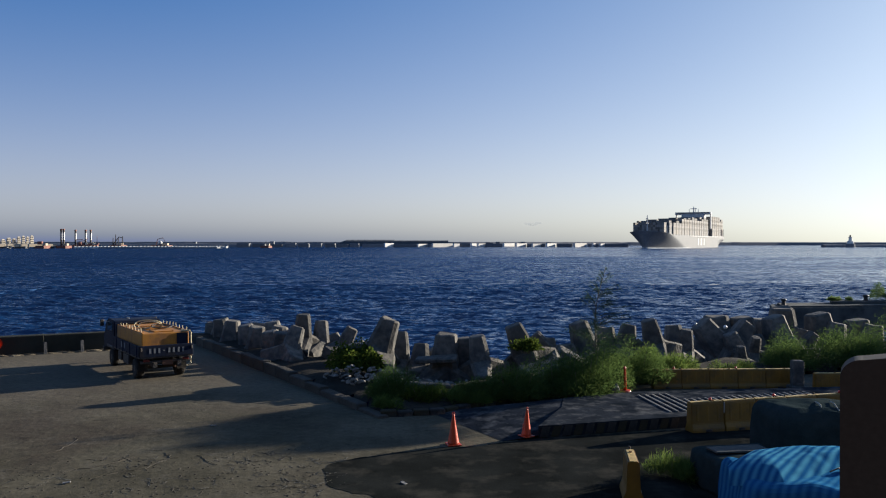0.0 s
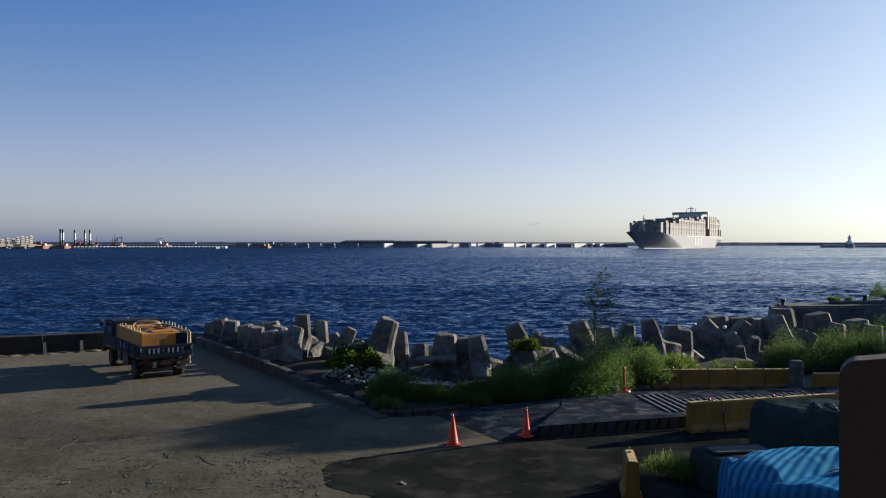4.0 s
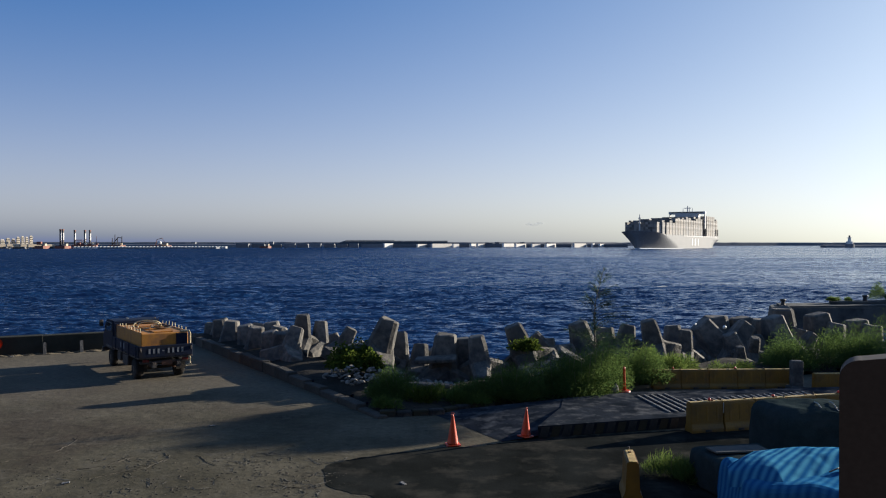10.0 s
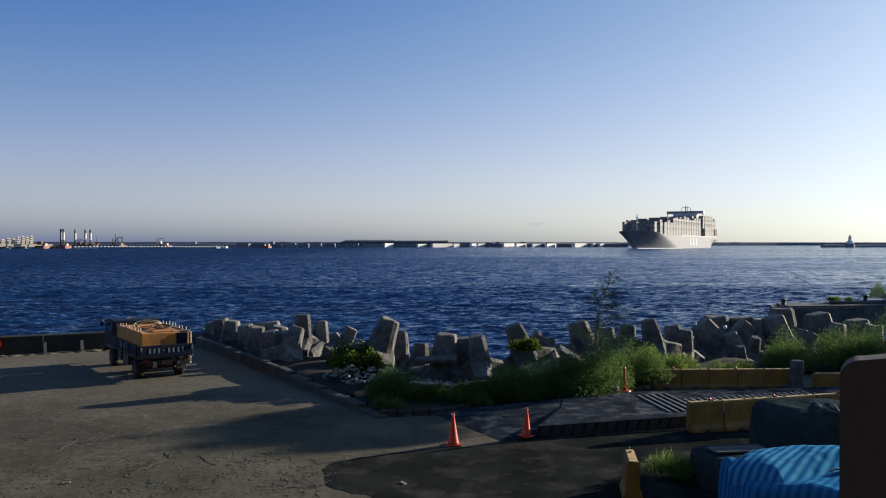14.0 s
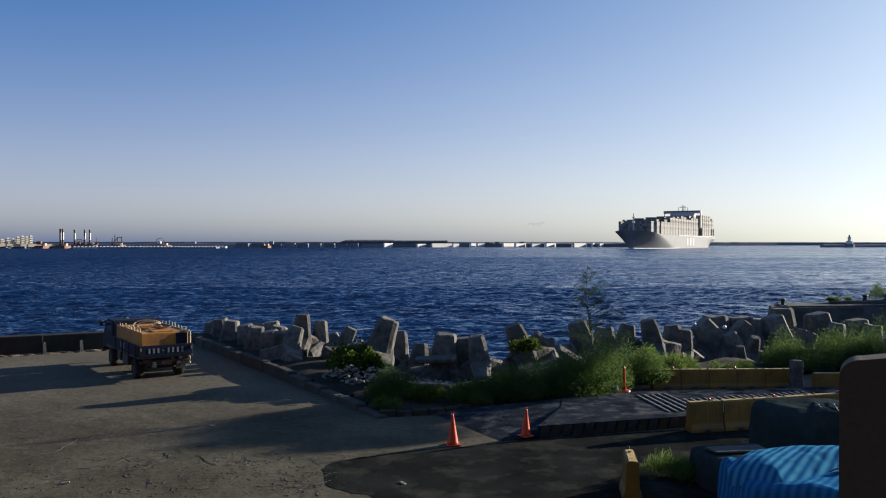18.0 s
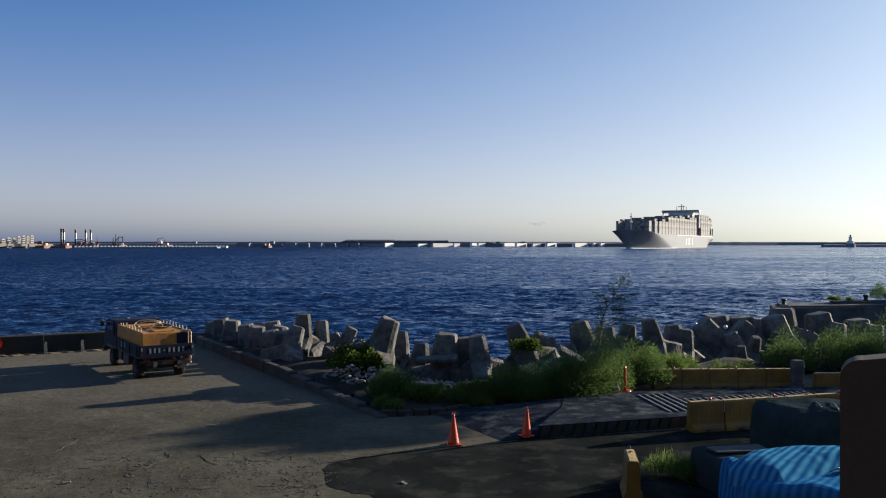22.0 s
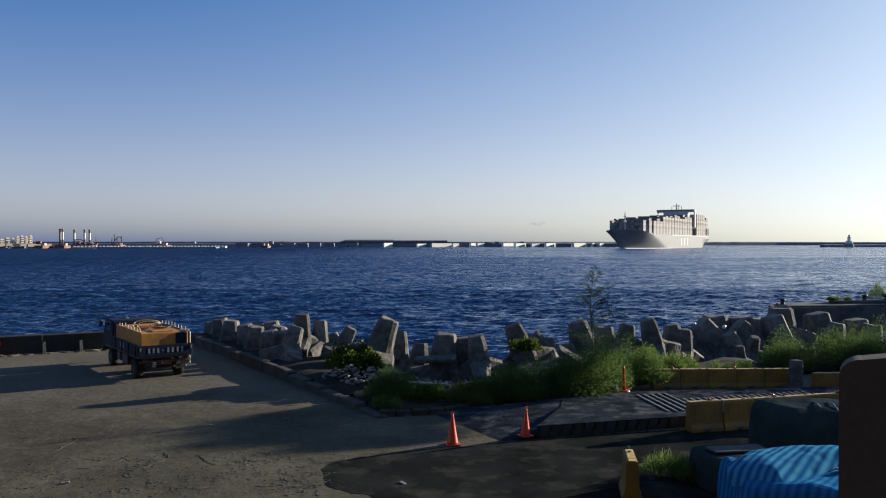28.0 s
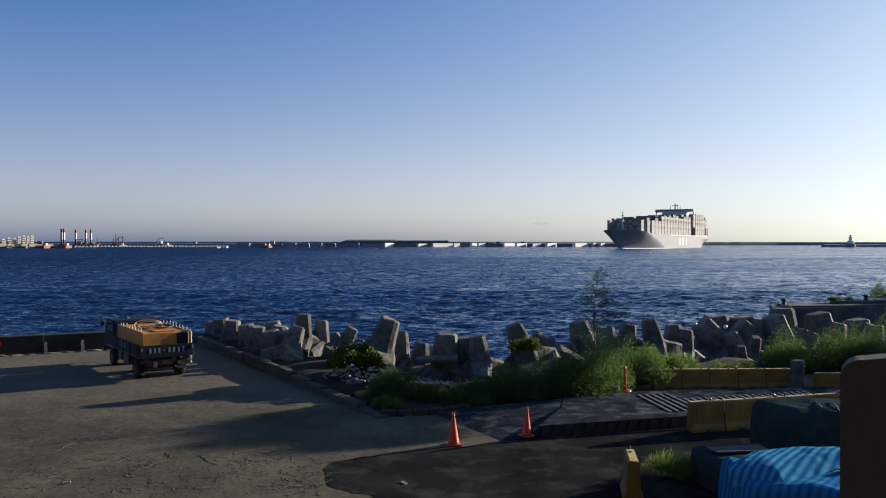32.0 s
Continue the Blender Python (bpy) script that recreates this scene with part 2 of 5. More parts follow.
BLACK_SHEET = surface("black_tarpaulin", (0.026, 0.038, 0.040), (0.034, 0.048, 0.050), 3, (0.036, 0.046, 0.048), 2, 0.8, bump=0.2, spec=0.0)
ROPE = surface("pale_rope", (0.42, 0.40, 0.36), (0.30, 0.28, 0.25), 12, rough=0.9)
BROWN_POST = surface("dark_brown_paint", (0.056, 0.046, 0.046), (0.063, 0.052, 0.052), 3, (0.050, 0.041, 0.041), 2, 0.7, bump=0.0, spec=0.1)
BARK = surface("grey_bark", (0.12, 0.10, 0.075), (0.18, 0.15, 0.11), 12, rough=0.9)
NEEDLE = leafy("casuarina_needles", (0.052, 0.094, 0.029), (0.096, 0.142, 0.042), 0.54)
NEEDLE_DRY = leafy("sapling_needles", (0.026, 0.050, 0.028), (0.045, 0.074, 0.038), 0.4)
GRASSY = leafy("grass_blades", (0.064, 0.112, 0.030), (0.135, 0.180, 0.046), 0.52)
BROAD = leafy("broad_leaves", (0.020, 0.046, 0.012), (0.12, 0.150, 0.026), 0.45)


def tarp_material(name, strength):
    """Woven blue sheet with pale blue stripes that run over the bundle."""
    m = surface(name, (0.014, 0.098, 0.25), (0.010, 0.078, 0.21), 3, rough=0.8, bump=0.1, spec=0.0)
    t = m.node_tree
    p = t.nodes["Principled BSDF"]
    vec = t.nodes.new("ShaderNodeTexCoord").outputs["Object"]
    mp = t.nodes.new("ShaderNodeMapping")
    mp.inputs["Rotation"].default_value = (0, 0, radians(34))
    t.links.new(vec, mp.inputs["Vector"])
    w = node(t, "ShaderNodeTexWave", Scale=2.6, Distortion=1.1, Detail=2.0, Detail_Scale=0.6)
    w.bands_direction = "X"
    t.links.new(mp.outputs[0], w.inputs["Vector"])
    old = p.inputs["Base Color"].links[0].from_socket
    soft = t.nodes.new("ShaderNodeMath")
    soft.operation = "MULTIPLY"
    soft.inputs[1].default_value = strength
    t.links.new(w.outputs["Fac"], soft.inputs[0])
    col = blend(t, soft.outputs[0], old, (0.10, 0.34, 0.46))
    t.links.new(col, p.inputs["Base Color"])
    return m


TARP = tarp_material("blue_striped_sheet", 0.55)
DRAPE = tarp_material("blue_hanging_sheet", 0.24)
# pale tone that paints the sunlit top edge of the barriers
LIT_RIM = surface("sunlit_rim_tone", (0.52, 0.36, 0.12), (0.42, 0.28, 0.08), 5, (0.25, 0.17, 0.06), 3, 0.7)
PALE = surface("white_plastic", (0.78, 0.78, 0.76), (0.70, 0.70, 0.68), 6, rough=0.4, bump=0.05)

# ---- building helpers ----


def part(name, bm, material, parent=None, label="", smooth=False):
    """Links a bmesh as one mesh object, under a thing or under a part."""
    me = bpy.data.meshes.new(name)
    bm.to_mesh(me)
    bm.free()
    me.materials.append(material)
    if smooth:
        me.polygons.foreach_set("use_smooth", [True] * len(me.polygons))
    ob = new(name, me)
    ob.parent = parent
    if label:
        ob["label"] = label
    return ob


def mesh_part(name, verts, faces, material, parent=None, label="", smooth=False):
    """Links a mesh made from vertex and face lists."""
    me = bpy.data.meshes.new(name)
    me.from_pydata(verts, [], faces)
    me.update()
    me.materials.append(material)
    if smooth:
        me.polygons.foreach_set("use_smooth", [True] * len(me.polygons))
    ob = new(name, me)
    ob.parent = parent
    if label:
        ob["label"] = label
    return ob


def empty(name, m, label, category, group="", kind=""):
    ob = new(name)
    ob.empty_display_size = 0.2
    ob.matrix_basis = m
    return tagged(ob, label, category, group, kind)


def add_box(bm, size, at=(0, 0, 0), rot=(0, 0, 0), bevel=0.0, seg=1):
    """A box with rounded edges, put into bm."""
    m = pose(*at, *rot) @ Matrix.Diagonal((*size, 1))
    made = bmesh.ops.create_cube(bm, size=1.0, matrix=m)
    if bevel:
        edges = list({e for v in made["verts"] for e in v.link_edges})
        bmesh.ops.bevel(bm, geom=edges, offset=bevel, segments=seg, affect="EDGES", profile=0.6)
    return bm


def box(size, at=(0, 0, 0), rot=(0, 0, 0), bevel=0.0, seg=1):
    return add_box(bmesh.new(), size, at, rot, bevel, seg)


def add_cyl(bm, r1, r2, h, at=(0, 0, 0), rot=(0, 0, 0), n=16):
    """A cone or cylinder from z = 0 to h in its own axes."""
    bmesh.ops.create_cone(bm, cap_ends=True, segments=n, radius1=r1, radius2=r2, depth=h, matrix=pose(*at, *rot) @ pose(0, 0, h / 2))
    return bm


def cyl(r1, r2, h, at=(0, 0, 0), rot=(0, 0, 0), n=16):
    return add_cyl(bmesh.new(), r1, r2, h, at, rot, n)


def add_tube(bm, points, r0, r1=None, n=6):
    """A tapered tube along points."""
    r1 = r0 if r1 is None else r1
    pts = [Vector(q) for q in points]
    rings = []
    for i, q in enumerate(pts):
        d = (pts[min(i + 1, len(pts) - 1)] - pts[max(i - 1, 0)]).normalized()
        a = d.orthogonal().normalized()
        b = d.cross(a)
        r = r0 + (r1 - r0) * i / (len(pts) - 1)
        rings.append([bm.verts.new(q + a * r * math.cos(k * 2 * math.pi / n) + b * r * math.sin(k * 2 * math.pi / n)) for k in range(n)])
    for u, v in zip(rings, rings[1:]):
        for k in range(n):
            bm.faces.new((u[k], u[(k + 1) % n], v[(k + 1) % n], v[k]))
    bm.faces.new(rings[0][::-1])
    bm.faces.new(rings[-1])
    return bm


def tube(points, r0, r1=None, n=6):
    return add_tube(bmesh.new(), points, r0, r1, n)


def lathe(profile, n=20):
    """A turned shape from (radius, height) pairs."""
    bm = bmesh.new()
    rings = [[bm.verts.new((r * math.cos(k * 2 * math.pi / n), r * math.sin(k * 2 * math.pi / n), z)) for k in range(n)] for r, z in profile]
    for u, v in zip(rings, rings[1:]):
        for k in range(n):
            bm.faces.new((u[k], u[(k + 1) % n], v[(k + 1) % n], v[k]))
    bm.faces.new(rings[0][::-1])
    bm.faces.new(rings[-1])
    return bm


def prism(outline, z0, z1, bevel=0.0):
    """A flat outline (x, y), raised from z0 to z1."""
    bm = bmesh.new()
    low = [bm.verts.new((x, y, z0)) for x, y in outline]
    high = [bm.verts.new((x, y, z1)) for x, y in outline]
    n = len(outline)
    bm.faces.new(low[::-1])
    bm.faces.new(high)
    for k in range(n):
        bm.faces.new((low[k], low[(k + 1) % n], high[(k + 1) % n], high[k]))
    bmesh.ops.recalc_face_normals(bm, faces=bm.faces)
    if bevel:
        bmesh.ops.bevel(bm, geom=list(bm.edges), offset=bevel, segments=2, affect="EDGES")
    return bm


def roughen(bm, amount, scale, seed=0.0):
    """Moves the vertices about by a noise: worn, uneven shapes."""
    for v in bm.verts:
        q = v.co * scale + Vector((seed, seed * 1.7, seed * 0.6))
        v.co += Vector((noise.noise(q), noise.noise(q + Vector((9, 0, 0))), noise.noise(q + Vector((0, 7, 0))))) * amount
    return bm

# ---- the large structure: sea, yard, sea wall, kerb, revetment ----
SEA_Z = -1.2
SHORE = [(-300, -123.4), (-60, 8.8), (-17.5, 32.2), (-10.6, 36.0), (-1.5, 20.6), (-0.2, 21.0), (5.0, 24.9), (11.0, 27.0), (30, 33), (60, 40), (300, 60)]


def wave_height(x, y):
    """A short wind chop: many small sine trains around one direction."""
    rng = np.random.RandomState(4)
    z = np.zeros_like(x)
    for i in range(30):
        length = 1.1 * 1.066 ** i
        way = radians(rng.normal(-100, 34))
        k = 2 * math.pi / length
        a = 0.0105 * length ** 0.5
        s = np.sin(k * (x * math.cos(way) + y * math.sin(way)) + rng.uniform(0, 6.28))
        z += a * (np.exp(0.8 * s) - 1.17)
    z += 0.10 * np.cos(2 * math.pi * (y + 0.05 * x - 110) / 9.0) * np.exp(-((y - 98) / 22) ** 2)
    return z


def build_sea():
    verts, faces = [], []

    def grid(xs, ys, amp):
        start = len(verts)
        gx, gy = np.meshgrid(xs, ys)
        gz = wave_height(gx, gy) * amp
        verts.extend(np.stack([gx, gy, gz], -1).reshape(-1, 3).tolist())
        nx = len(xs)
        for j in range(len(ys) - 1):
            r = start + j * nx
            faces.extend((r + i, r + i + 1, r + nx + i + 1, r + nx + i) for i in range(nx - 1))

    grid(np.arange(-60, 90.1, 0.4), np.arange(26, 110.1, 0.3), 1.0)
    grid(np.arange(-180, 260.1, 1.7), np.arange(110, 330.1, 1.4), 1.0)
    for xs, ys in (((-180, 260), (330, 4900)), ((-4900, -180), (-300, 4900)), ((260, 4900), (-300, 4900)), ((-180, -60), (-300, 110)), ((110, 260), (24, 110))):
        grid(np.array(xs, float), np.array(ys, float), 0.0)
    ob = mesh_part("water", verts, faces, SEA, None, smooth=True)
    return tagged(ob, "dark blue choppy sea with small wind waves", "sea", kind="structure")


sea = build_sea()

bm = bmesh.new()
outline = [(-300, -300), (300, -300), (300, 60)] + SHORE[-2::-1]
face = bm.faces.new([bm.verts.new((x, y, 0)) for x, y in outline])
face.normal_update()
bmesh.ops.triangulate(bm, faces=[face])
ground = tagged(part("ground", bm, YARD), "worn grey-brown concrete harbour yard with sand and stains", "ground", kind="structure")


def shore_distance(x, y):
    """How far a point lies outside the yard, seawards."""
    best = 1e9
    for (x0, y0), (x1, y1) in zip(SHORE, SHORE[1:]):
        dx, dy = x1 - x0, y1 - y0
        k = min(1, max(0, ((x - x0) * dx + (y - y0) * dy) / (dx * dx + dy * dy)))
        d = math.hypot(x - x0 - k * dx, y - y0 - k * dy)
        if d < best:
            best, side = d, dx * (y - y0) - dy * (x - x0)
    return best if side > 0 else -best


def bed_height(x, y):
    """The revetment: rubble and soil that falls towards the water."""
    d = shore_distance(x, y)
    n = noise.noise(Vector((x * 0.5, y * 0.5, 0))) * 0.22 + noise.noise(Vector((x * 1.7, y * 1.7, 3))) * 0.1
    return (0.22 if d < 2.2 else 0.22 - (d - 2.2) * 0.42) * min(1, 0.35 + d) + n * min(1, d * 0.4)


def build_bed():
    verts, faces, index = [], [], {}
    xs, ys = np.arange(-22, 64, 0.5), np.arange(20, 62, 0.5)
    for j, y in enumerate(ys):
        for i, x in enumerate(xs):
            d = shore_distance(x, y)
            if -0.3 < d < 18:
                index[i, j] = len(verts)
                verts.append((x, y, max(-2.4, bed_height(x, y) if d > 0 else -0.05)))
    for (i, j), a in index.items():
        ring = [index.get(q) for q in ((i, j), (i + 1, j), (i + 1, j + 1), (i, j + 1))]
        if None not in ring:
            faces.append(ring)
    return tagged(mesh_part("revetment", verts, faces, SOIL, smooth=True), "dark rubble and soil slope under the armour blocks", "slope", kind="structure")


bed = build_bed()


def along(points, step):
    """Places and headings every step metres along a line of points."""
    rest = 0.0
    for (x0, y0), (x1, y1) in zip(points, points[1:]):
        length = math.hypot(x1 - x0, y1 - y0)
        s = rest
        while s < length - 1e-6:
            yield x0 + (x1 - x0) * s / length, y0 + (y1 - y0) * s / length, math.atan2(y1 - y0, x1 - x0)
            s += step
        rest = s - length


# low sea wall behind the truck, cast in lengths, with small wedges at its foot
wall = empty("sea_wall", pose(0, 0, 0), "low dark concrete sea wall along the yard's edge", "wall", kind="structure")
for k, (x, y, a) in enumerate(along([(-46.7, 16.1), (-17.5, 32.2), (-14.0, 34.16)], 2.9)):
    bm = roughen(box((2.97, 0.46, 0.86), (0, 0, 0.29), bevel=0.03, seg=2), 0.012, 3, k)
    ob = part("wall_block", bm, DARK_WALL, wall)
    ob.matrix_basis = pose(x + 1.5 * math.cos(a), y + 1.5 * math.sin(a), random.uniform(-0.02, 0.02), 0, 0, math.degrees(a))
for x, y in ((-15.93, 32.62), (-14.75, 33.28), (-19.6, 30.55)):
    bm = prism([(0, 0), (0.32, 0), (0, 0.46)], -0.06, 0.06, 0.008)
    ob = part("wedge", bm, CONCRETE, wall, "pale concrete wedge")
    ob.matrix_basis = pose(x, y, 0.0, 90, 0, -61)

# kerb of separate stones, from the corner of the sea wall to the ramp
kerb = empty("kerb", pose(0, 0, 0), "raised concrete kerb of separate stones", "kerb", kind="structure")
for k, (x, y, a) in enumerate(along([(-10.6, 35.4), (-1.75, 20.9)], 1.25)):
    bm = roughen(box((1.23, 0.30, 0.60), (0, 0, 0.05), bevel=0.05, seg=2), 0.035, 2.8, k * 3.1)
    ob = part("kerb_stone", bm, KERB, kerb)
    ob.matrix_basis = pose(x + 0.62 * math.cos(a), y + 0.62 * math.sin(a), random.uniform(-0.03, 0.03) - 0.05 * max(0, k - 8), 0, random.uniform(-1, 1), math.degrees(a) + random.uniform(-1, 1))
for k, (x, y, a) in enumerate(along([(-1.6, 20.75), (-0.2, 21.0), (5.0, 24.75)], 0.42)):
    bm = box((0.40, 0.26, 0.36), (0, 0, 0.03), bevel=0.025, seg=1)
    ob = part("kerb_stone", bm, STRIPE_K if k % 2 else STRIPE_Y, kerb, "black painted kerb stone" if k % 2 else "yellow painted kerb stone")
    ob.matrix_basis = pose(x + 0.2 * math.cos(a), y + 0.2 * math.sin(a), -0.07 + random.uniform(-0.02, 0.02), 0, 0, math.degrees(a))

# raised concrete ramp with a striped edge
ramp = empty("ramp", pose(0, 0, 0), "raised concrete platform with a ramp and striped edge", "ramp", kind="structure")
top = [(2.15, 18.42), (5.62, 19.42), (11.6, 21.2), (12.1, 23.6), (5.3, 22.7), (3.2, 21.75), (3.0, 20.6)]
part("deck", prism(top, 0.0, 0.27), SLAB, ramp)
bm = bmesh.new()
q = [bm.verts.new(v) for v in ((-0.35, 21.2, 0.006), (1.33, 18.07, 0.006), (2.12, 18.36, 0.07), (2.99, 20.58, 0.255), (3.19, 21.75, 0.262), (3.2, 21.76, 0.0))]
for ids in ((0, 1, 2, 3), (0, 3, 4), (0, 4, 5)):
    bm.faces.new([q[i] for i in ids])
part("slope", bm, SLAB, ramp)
for k in range(13):
    s = 0.02 + k * 0.277
    bm = prism([(0, 0), (0.20, 0), (0.27, 0.235), (0.07, 0.235)], -0.006, 0.004)
    ob = part("edge_stripe", bm, STRIPE_Y if k % 2 else STRIPE_K, ramp)
    ob.matrix_basis = pose(2.16 + s * 0.961, 18.405 + s * 0.277, 0.015, 90, 0, 16.1)
for k in range(24):
    bm = roughen(box((0.06, 2.2 if k < 5 else 0.8, 0.03), (0, 0, 0), bevel=0.008), 0.01, 2, k)
    ob = part("wearing_strip", bm, PAINT_W, ramp, "worn pale strip across the platform")
    ob.matrix_basis = pose(5.42 + k * 0.20, 21.0 + k * 0.06 + (-0.15 if k > 4 else 0), 0.285, 0, 0, 7)

# darker asphalt that was laid over the yard, with a ragged edge
edge = [(-2.36, 15.75), (-2.25, 16.2), (-1.72, 16.7), (-0.9, 17.15), (0.05, 17.62), (0.9, 17.72), (1.35, 18.0), (2.1, 18.38), (5.6, 19.2), (10.5, 20.6), (14, 17), (14, 8), (2.5, 8.0), (0.6, 12.6), (-0.9, 13.9), (-1.55, 14.3), (-2.0, 14.75), (-2.28, 15.3)]
fine = []
for (x0, y0), (x1, y1) in zip(edge, edge[1:] + edge[:1]):
    n = max(2, int(math.hypot(x1 - x0, y1 - y0) / 0.07))
    for k in range(n):
        x, y = x0 + (x1 - x0) * k / n, y0 + (y1 - y0) * k / n
        fine.append((x + noise.noise(Vector((x * 2.3, y * 2.3, 1))) * 0.12 + noise.noise(Vector((x * 8, y * 8, 1))) * 0.07, y + noise.noise(Vector((x * 2.3, y * 2.3, 8))) * 0.12 + noise.noise(Vector((x * 8, y * 8, 6))) * 0.07))
patch = tagged(part("asphalt_patch", prism(fine, -0.02, 0.006), ASPHALT), "dark asphalt laid over the concrete, ragged edge", "asphalt", kind="structure")


def crack(points, width):
    """A filled crack with an uneven width."""
    left, right = [], []
    pts = []
    for (x0, y0), (x1, y1) in zip(points, points[1:]):
        n = max(3, int(math.hypot(x1 - x0, y1 - y0) / 0.12))
        pts += [(x0 + (x1 - x0) * k / n, y0 + (y1 - y0) * k / n) for k in range(n)]
    for x, y in pts:
        w = 0.45 * width * (0.06 + max(0.0, noise.noise(Vector((x * 3, y * 3, 2)))) * 1.7)
        jx = noise.noise(Vector((x * 1.9, y * 1.9, 5))) * 0.16 + noise.noise(Vector((x * 9, y * 9, 5))) * 0.07
        jy = noise.noise(Vector((x * 1.9, y * 1.9, 15))) * 0.16 + noise.noise(Vector((x * 9, y * 9, 15))) * 0.07
        left.append((x + jx, y + jy - w))
        right.append((x + jx, y + jy + w))
    verts = [(x, y, 0.004) for x, y in left + right]
    n = len(left)
    ob = tagged(mesh_part("crack", verts, [(k, k + 1, n + k + 1, n + k) for k in range(n - 1)], CRACK), "dark ragged crack in the yard's concrete", "crack", kind="structure")
    rim = []
    for x, y in right:
        w = max(0.0, noise.noise(Vector((x * 4, y * 4, 7)))) * 0.06
        rim += [(x, y, 0.012), (x + 0.01, y + w, 0.004)]
    mesh_part("crumbled_rim", rim, [(2 * k, 2 * k + 2, 2 * k + 3, 2 * k + 1) for k in range(n - 1)], KERB, ob)
    return ob


for pts, w in ((((-6.6, 15.2), (-5.9, 15.9), (-5.5, 16.6), (-5.9, 17.3)), 0.02), (((-5.13, 16.9), (-4.8, 16.45), (-4.43, 16.0)), 0.02),
               (((-8.8, 16.3), (-8.1, 17.4), (-8.3, 18.6)), 0.010),
               (((-7.4, 15.6), (-6.6, 16.2), (-6.3, 16.9)), 0.025), (((-9.6, 15.4), (-8.9, 15.1), (-8.5, 14.4)), 0.02)):
    crack(pts, w)

# crazed patches: many short broken cracks
verts, faces = [], []
rng = random.Random(29)
for cx, cy, sx, sy, n in ((-3.5, 16.5, 0.8, 0.5, 36), (-6.2, 16.4, 0.7, 0.4, 20), (-4.9, 15.2, 1.2, 0.5, 22), (-2.5, 15.0, 0.4, 0.5, 22), (-8.4, 15.0, 0.8, 0.4, 12)):
    for k in range(n):
        x, y, a = rng.gauss(cx, sx), rng.gauss(cy, sy), rng.uniform(0, 6.28)
        w0 = rng.uniform(0.006, 0.018)
        for q in range(rng.randint(3, 7)):
            a += rng.gauss(0, 0.8)
            s = rng.uniform(0.04, 0.12)
            x1, y1 = x + s * math.cos(a), y + s * math.sin(a)
            w = w0 * rng.uniform(0.4, 1.3)
            nx, ny = -math.sin(a) * w, math.cos(a) * w
            i = len(verts)
            verts += [(x - nx, y - ny, 0.005), (x1 - nx, y1 - ny, 0.005), (x1 + nx, y1 + ny, 0.005), (x + nx, y + ny, 0.012)]
            faces.append((i, i + 1, i + 2, i + 3))
            x, y = x1, y1
tagged(mesh_part("crazing", verts, faces, CRACK), "short broken cracks crazing the worn concrete", "cracks", kind="stuff")

# crumbled chips where the concrete has worn through
bm = bmesh.new()
rng = random.Random(17)
for cx, cy, sx, sy, n in ((-6.2, 15.6, 1.3, 0.7, 90), (-3.6, 15.8, 0.8, 0.8, 80), (-8.8, 14.8, 0.9, 0.5, 110), (-4.8, 14.4, 1.2, 0.4, 60), (-2.6, 14.9, 0.4, 0.6, 60)):
    for k in range(n):
        s = rng.uniform(0.008, 0.028)
        x, y = rng.gauss(cx, sx), rng.gauss(cy, sy)
        bmesh.ops.create_cone(bm, cap_ends=True, segments=5, radius1=s, radius2=s * 0.5, depth=0.010, matrix=pose(x, y, 0.004, rng.uniform(-12, 12), rng.uniform(-12, 12), rng.uniform(0, 90)) @ Matrix.Diagonal((rng.uniform(0.8, 2.2), 1, 1, 1)))
tagged(part("concrete_chips", bm, KERB), "crumbled chips of worn concrete on the yard", "chips", kind="stuff")

# unseen plain building front behind the viewpoint, added to block sky light there
part_wall = box((46, 0.4, 9.5), (0, 0, 4.75), bevel=0.02)
house = tagged(part("wall_south", part_wall, CONCRETE), "plain grey concrete building front, unseen, added behind the viewpoint", "wall", kind="structure")
house.matrix_basis = pose(-3, -1.4, 0)

# sand blown against the foot of the sea wall
bm = bmesh.new()
for k, (x, y, a) in enumerate(along([(-30, 25.0), (-17.3, 31.9), (-12.3, 34.6)], 0.22)):
    s = 0.25 + 0.3 * abs(noise.noise(Vector((k * 0.13, 0, 0))))
    bmesh.ops.create_icosphere(bm, subdivisions=1, radius=1, matrix=pose(x + random.uniform(-0.1, 0.1), y + random.uniform(-0.15, 0.05), 0) @ Matrix.Diagonal((s * 1.6, s, 0.02 + 0.025 * random.random(), 1)))
tagged(part("sand_drift", bm, SAND, smooth=True), "pale sand drifted along the wall's foot", "sand", kind="stuff")

# jetty across the small basin
jetty = empty("jetty", pose(0, 0, 0), "low concrete jetty with bollards above the water", "jetty", kind="structure")
jt = [(21.5, 53.5), (22.0, 53.1), (70, 58.5), (70, 61.8), (23.0, 56.5), (22.4, 56.0)]
part("jetty_wall", prism(jt, -3.0, 0.20, 0.08), JETTY, jetty)
part("jetty_deck", prism([(22.2, 53.4), (70, 58.8), (70, 61.5), (23.0, 56.2)], 0.18, 0.30, 0.03), JETTY, jetty)
part("upper_slab", prism([(26.2, 55.2), (70, 60.2), (70, 61.5), (26.8, 56.6)], 0.30, 0.46, 0.04), JETTY, jetty)
for x, y in ((22.7, 54.4), (29.0, 56.0), (36, 57.0)):
    ob = part("bollard", lathe([(0.16, 0), (0.14, 0.05), (0.12, 0.26), (0.19, 0.31), (0.19, 0.38), (0.08, 0.43)], 12), STEEL_DARK, jetty, "rusty mooring bollard", True)
    ob.matrix_basis = pose(x, y, 0.29 if x < 26 else 0.45)

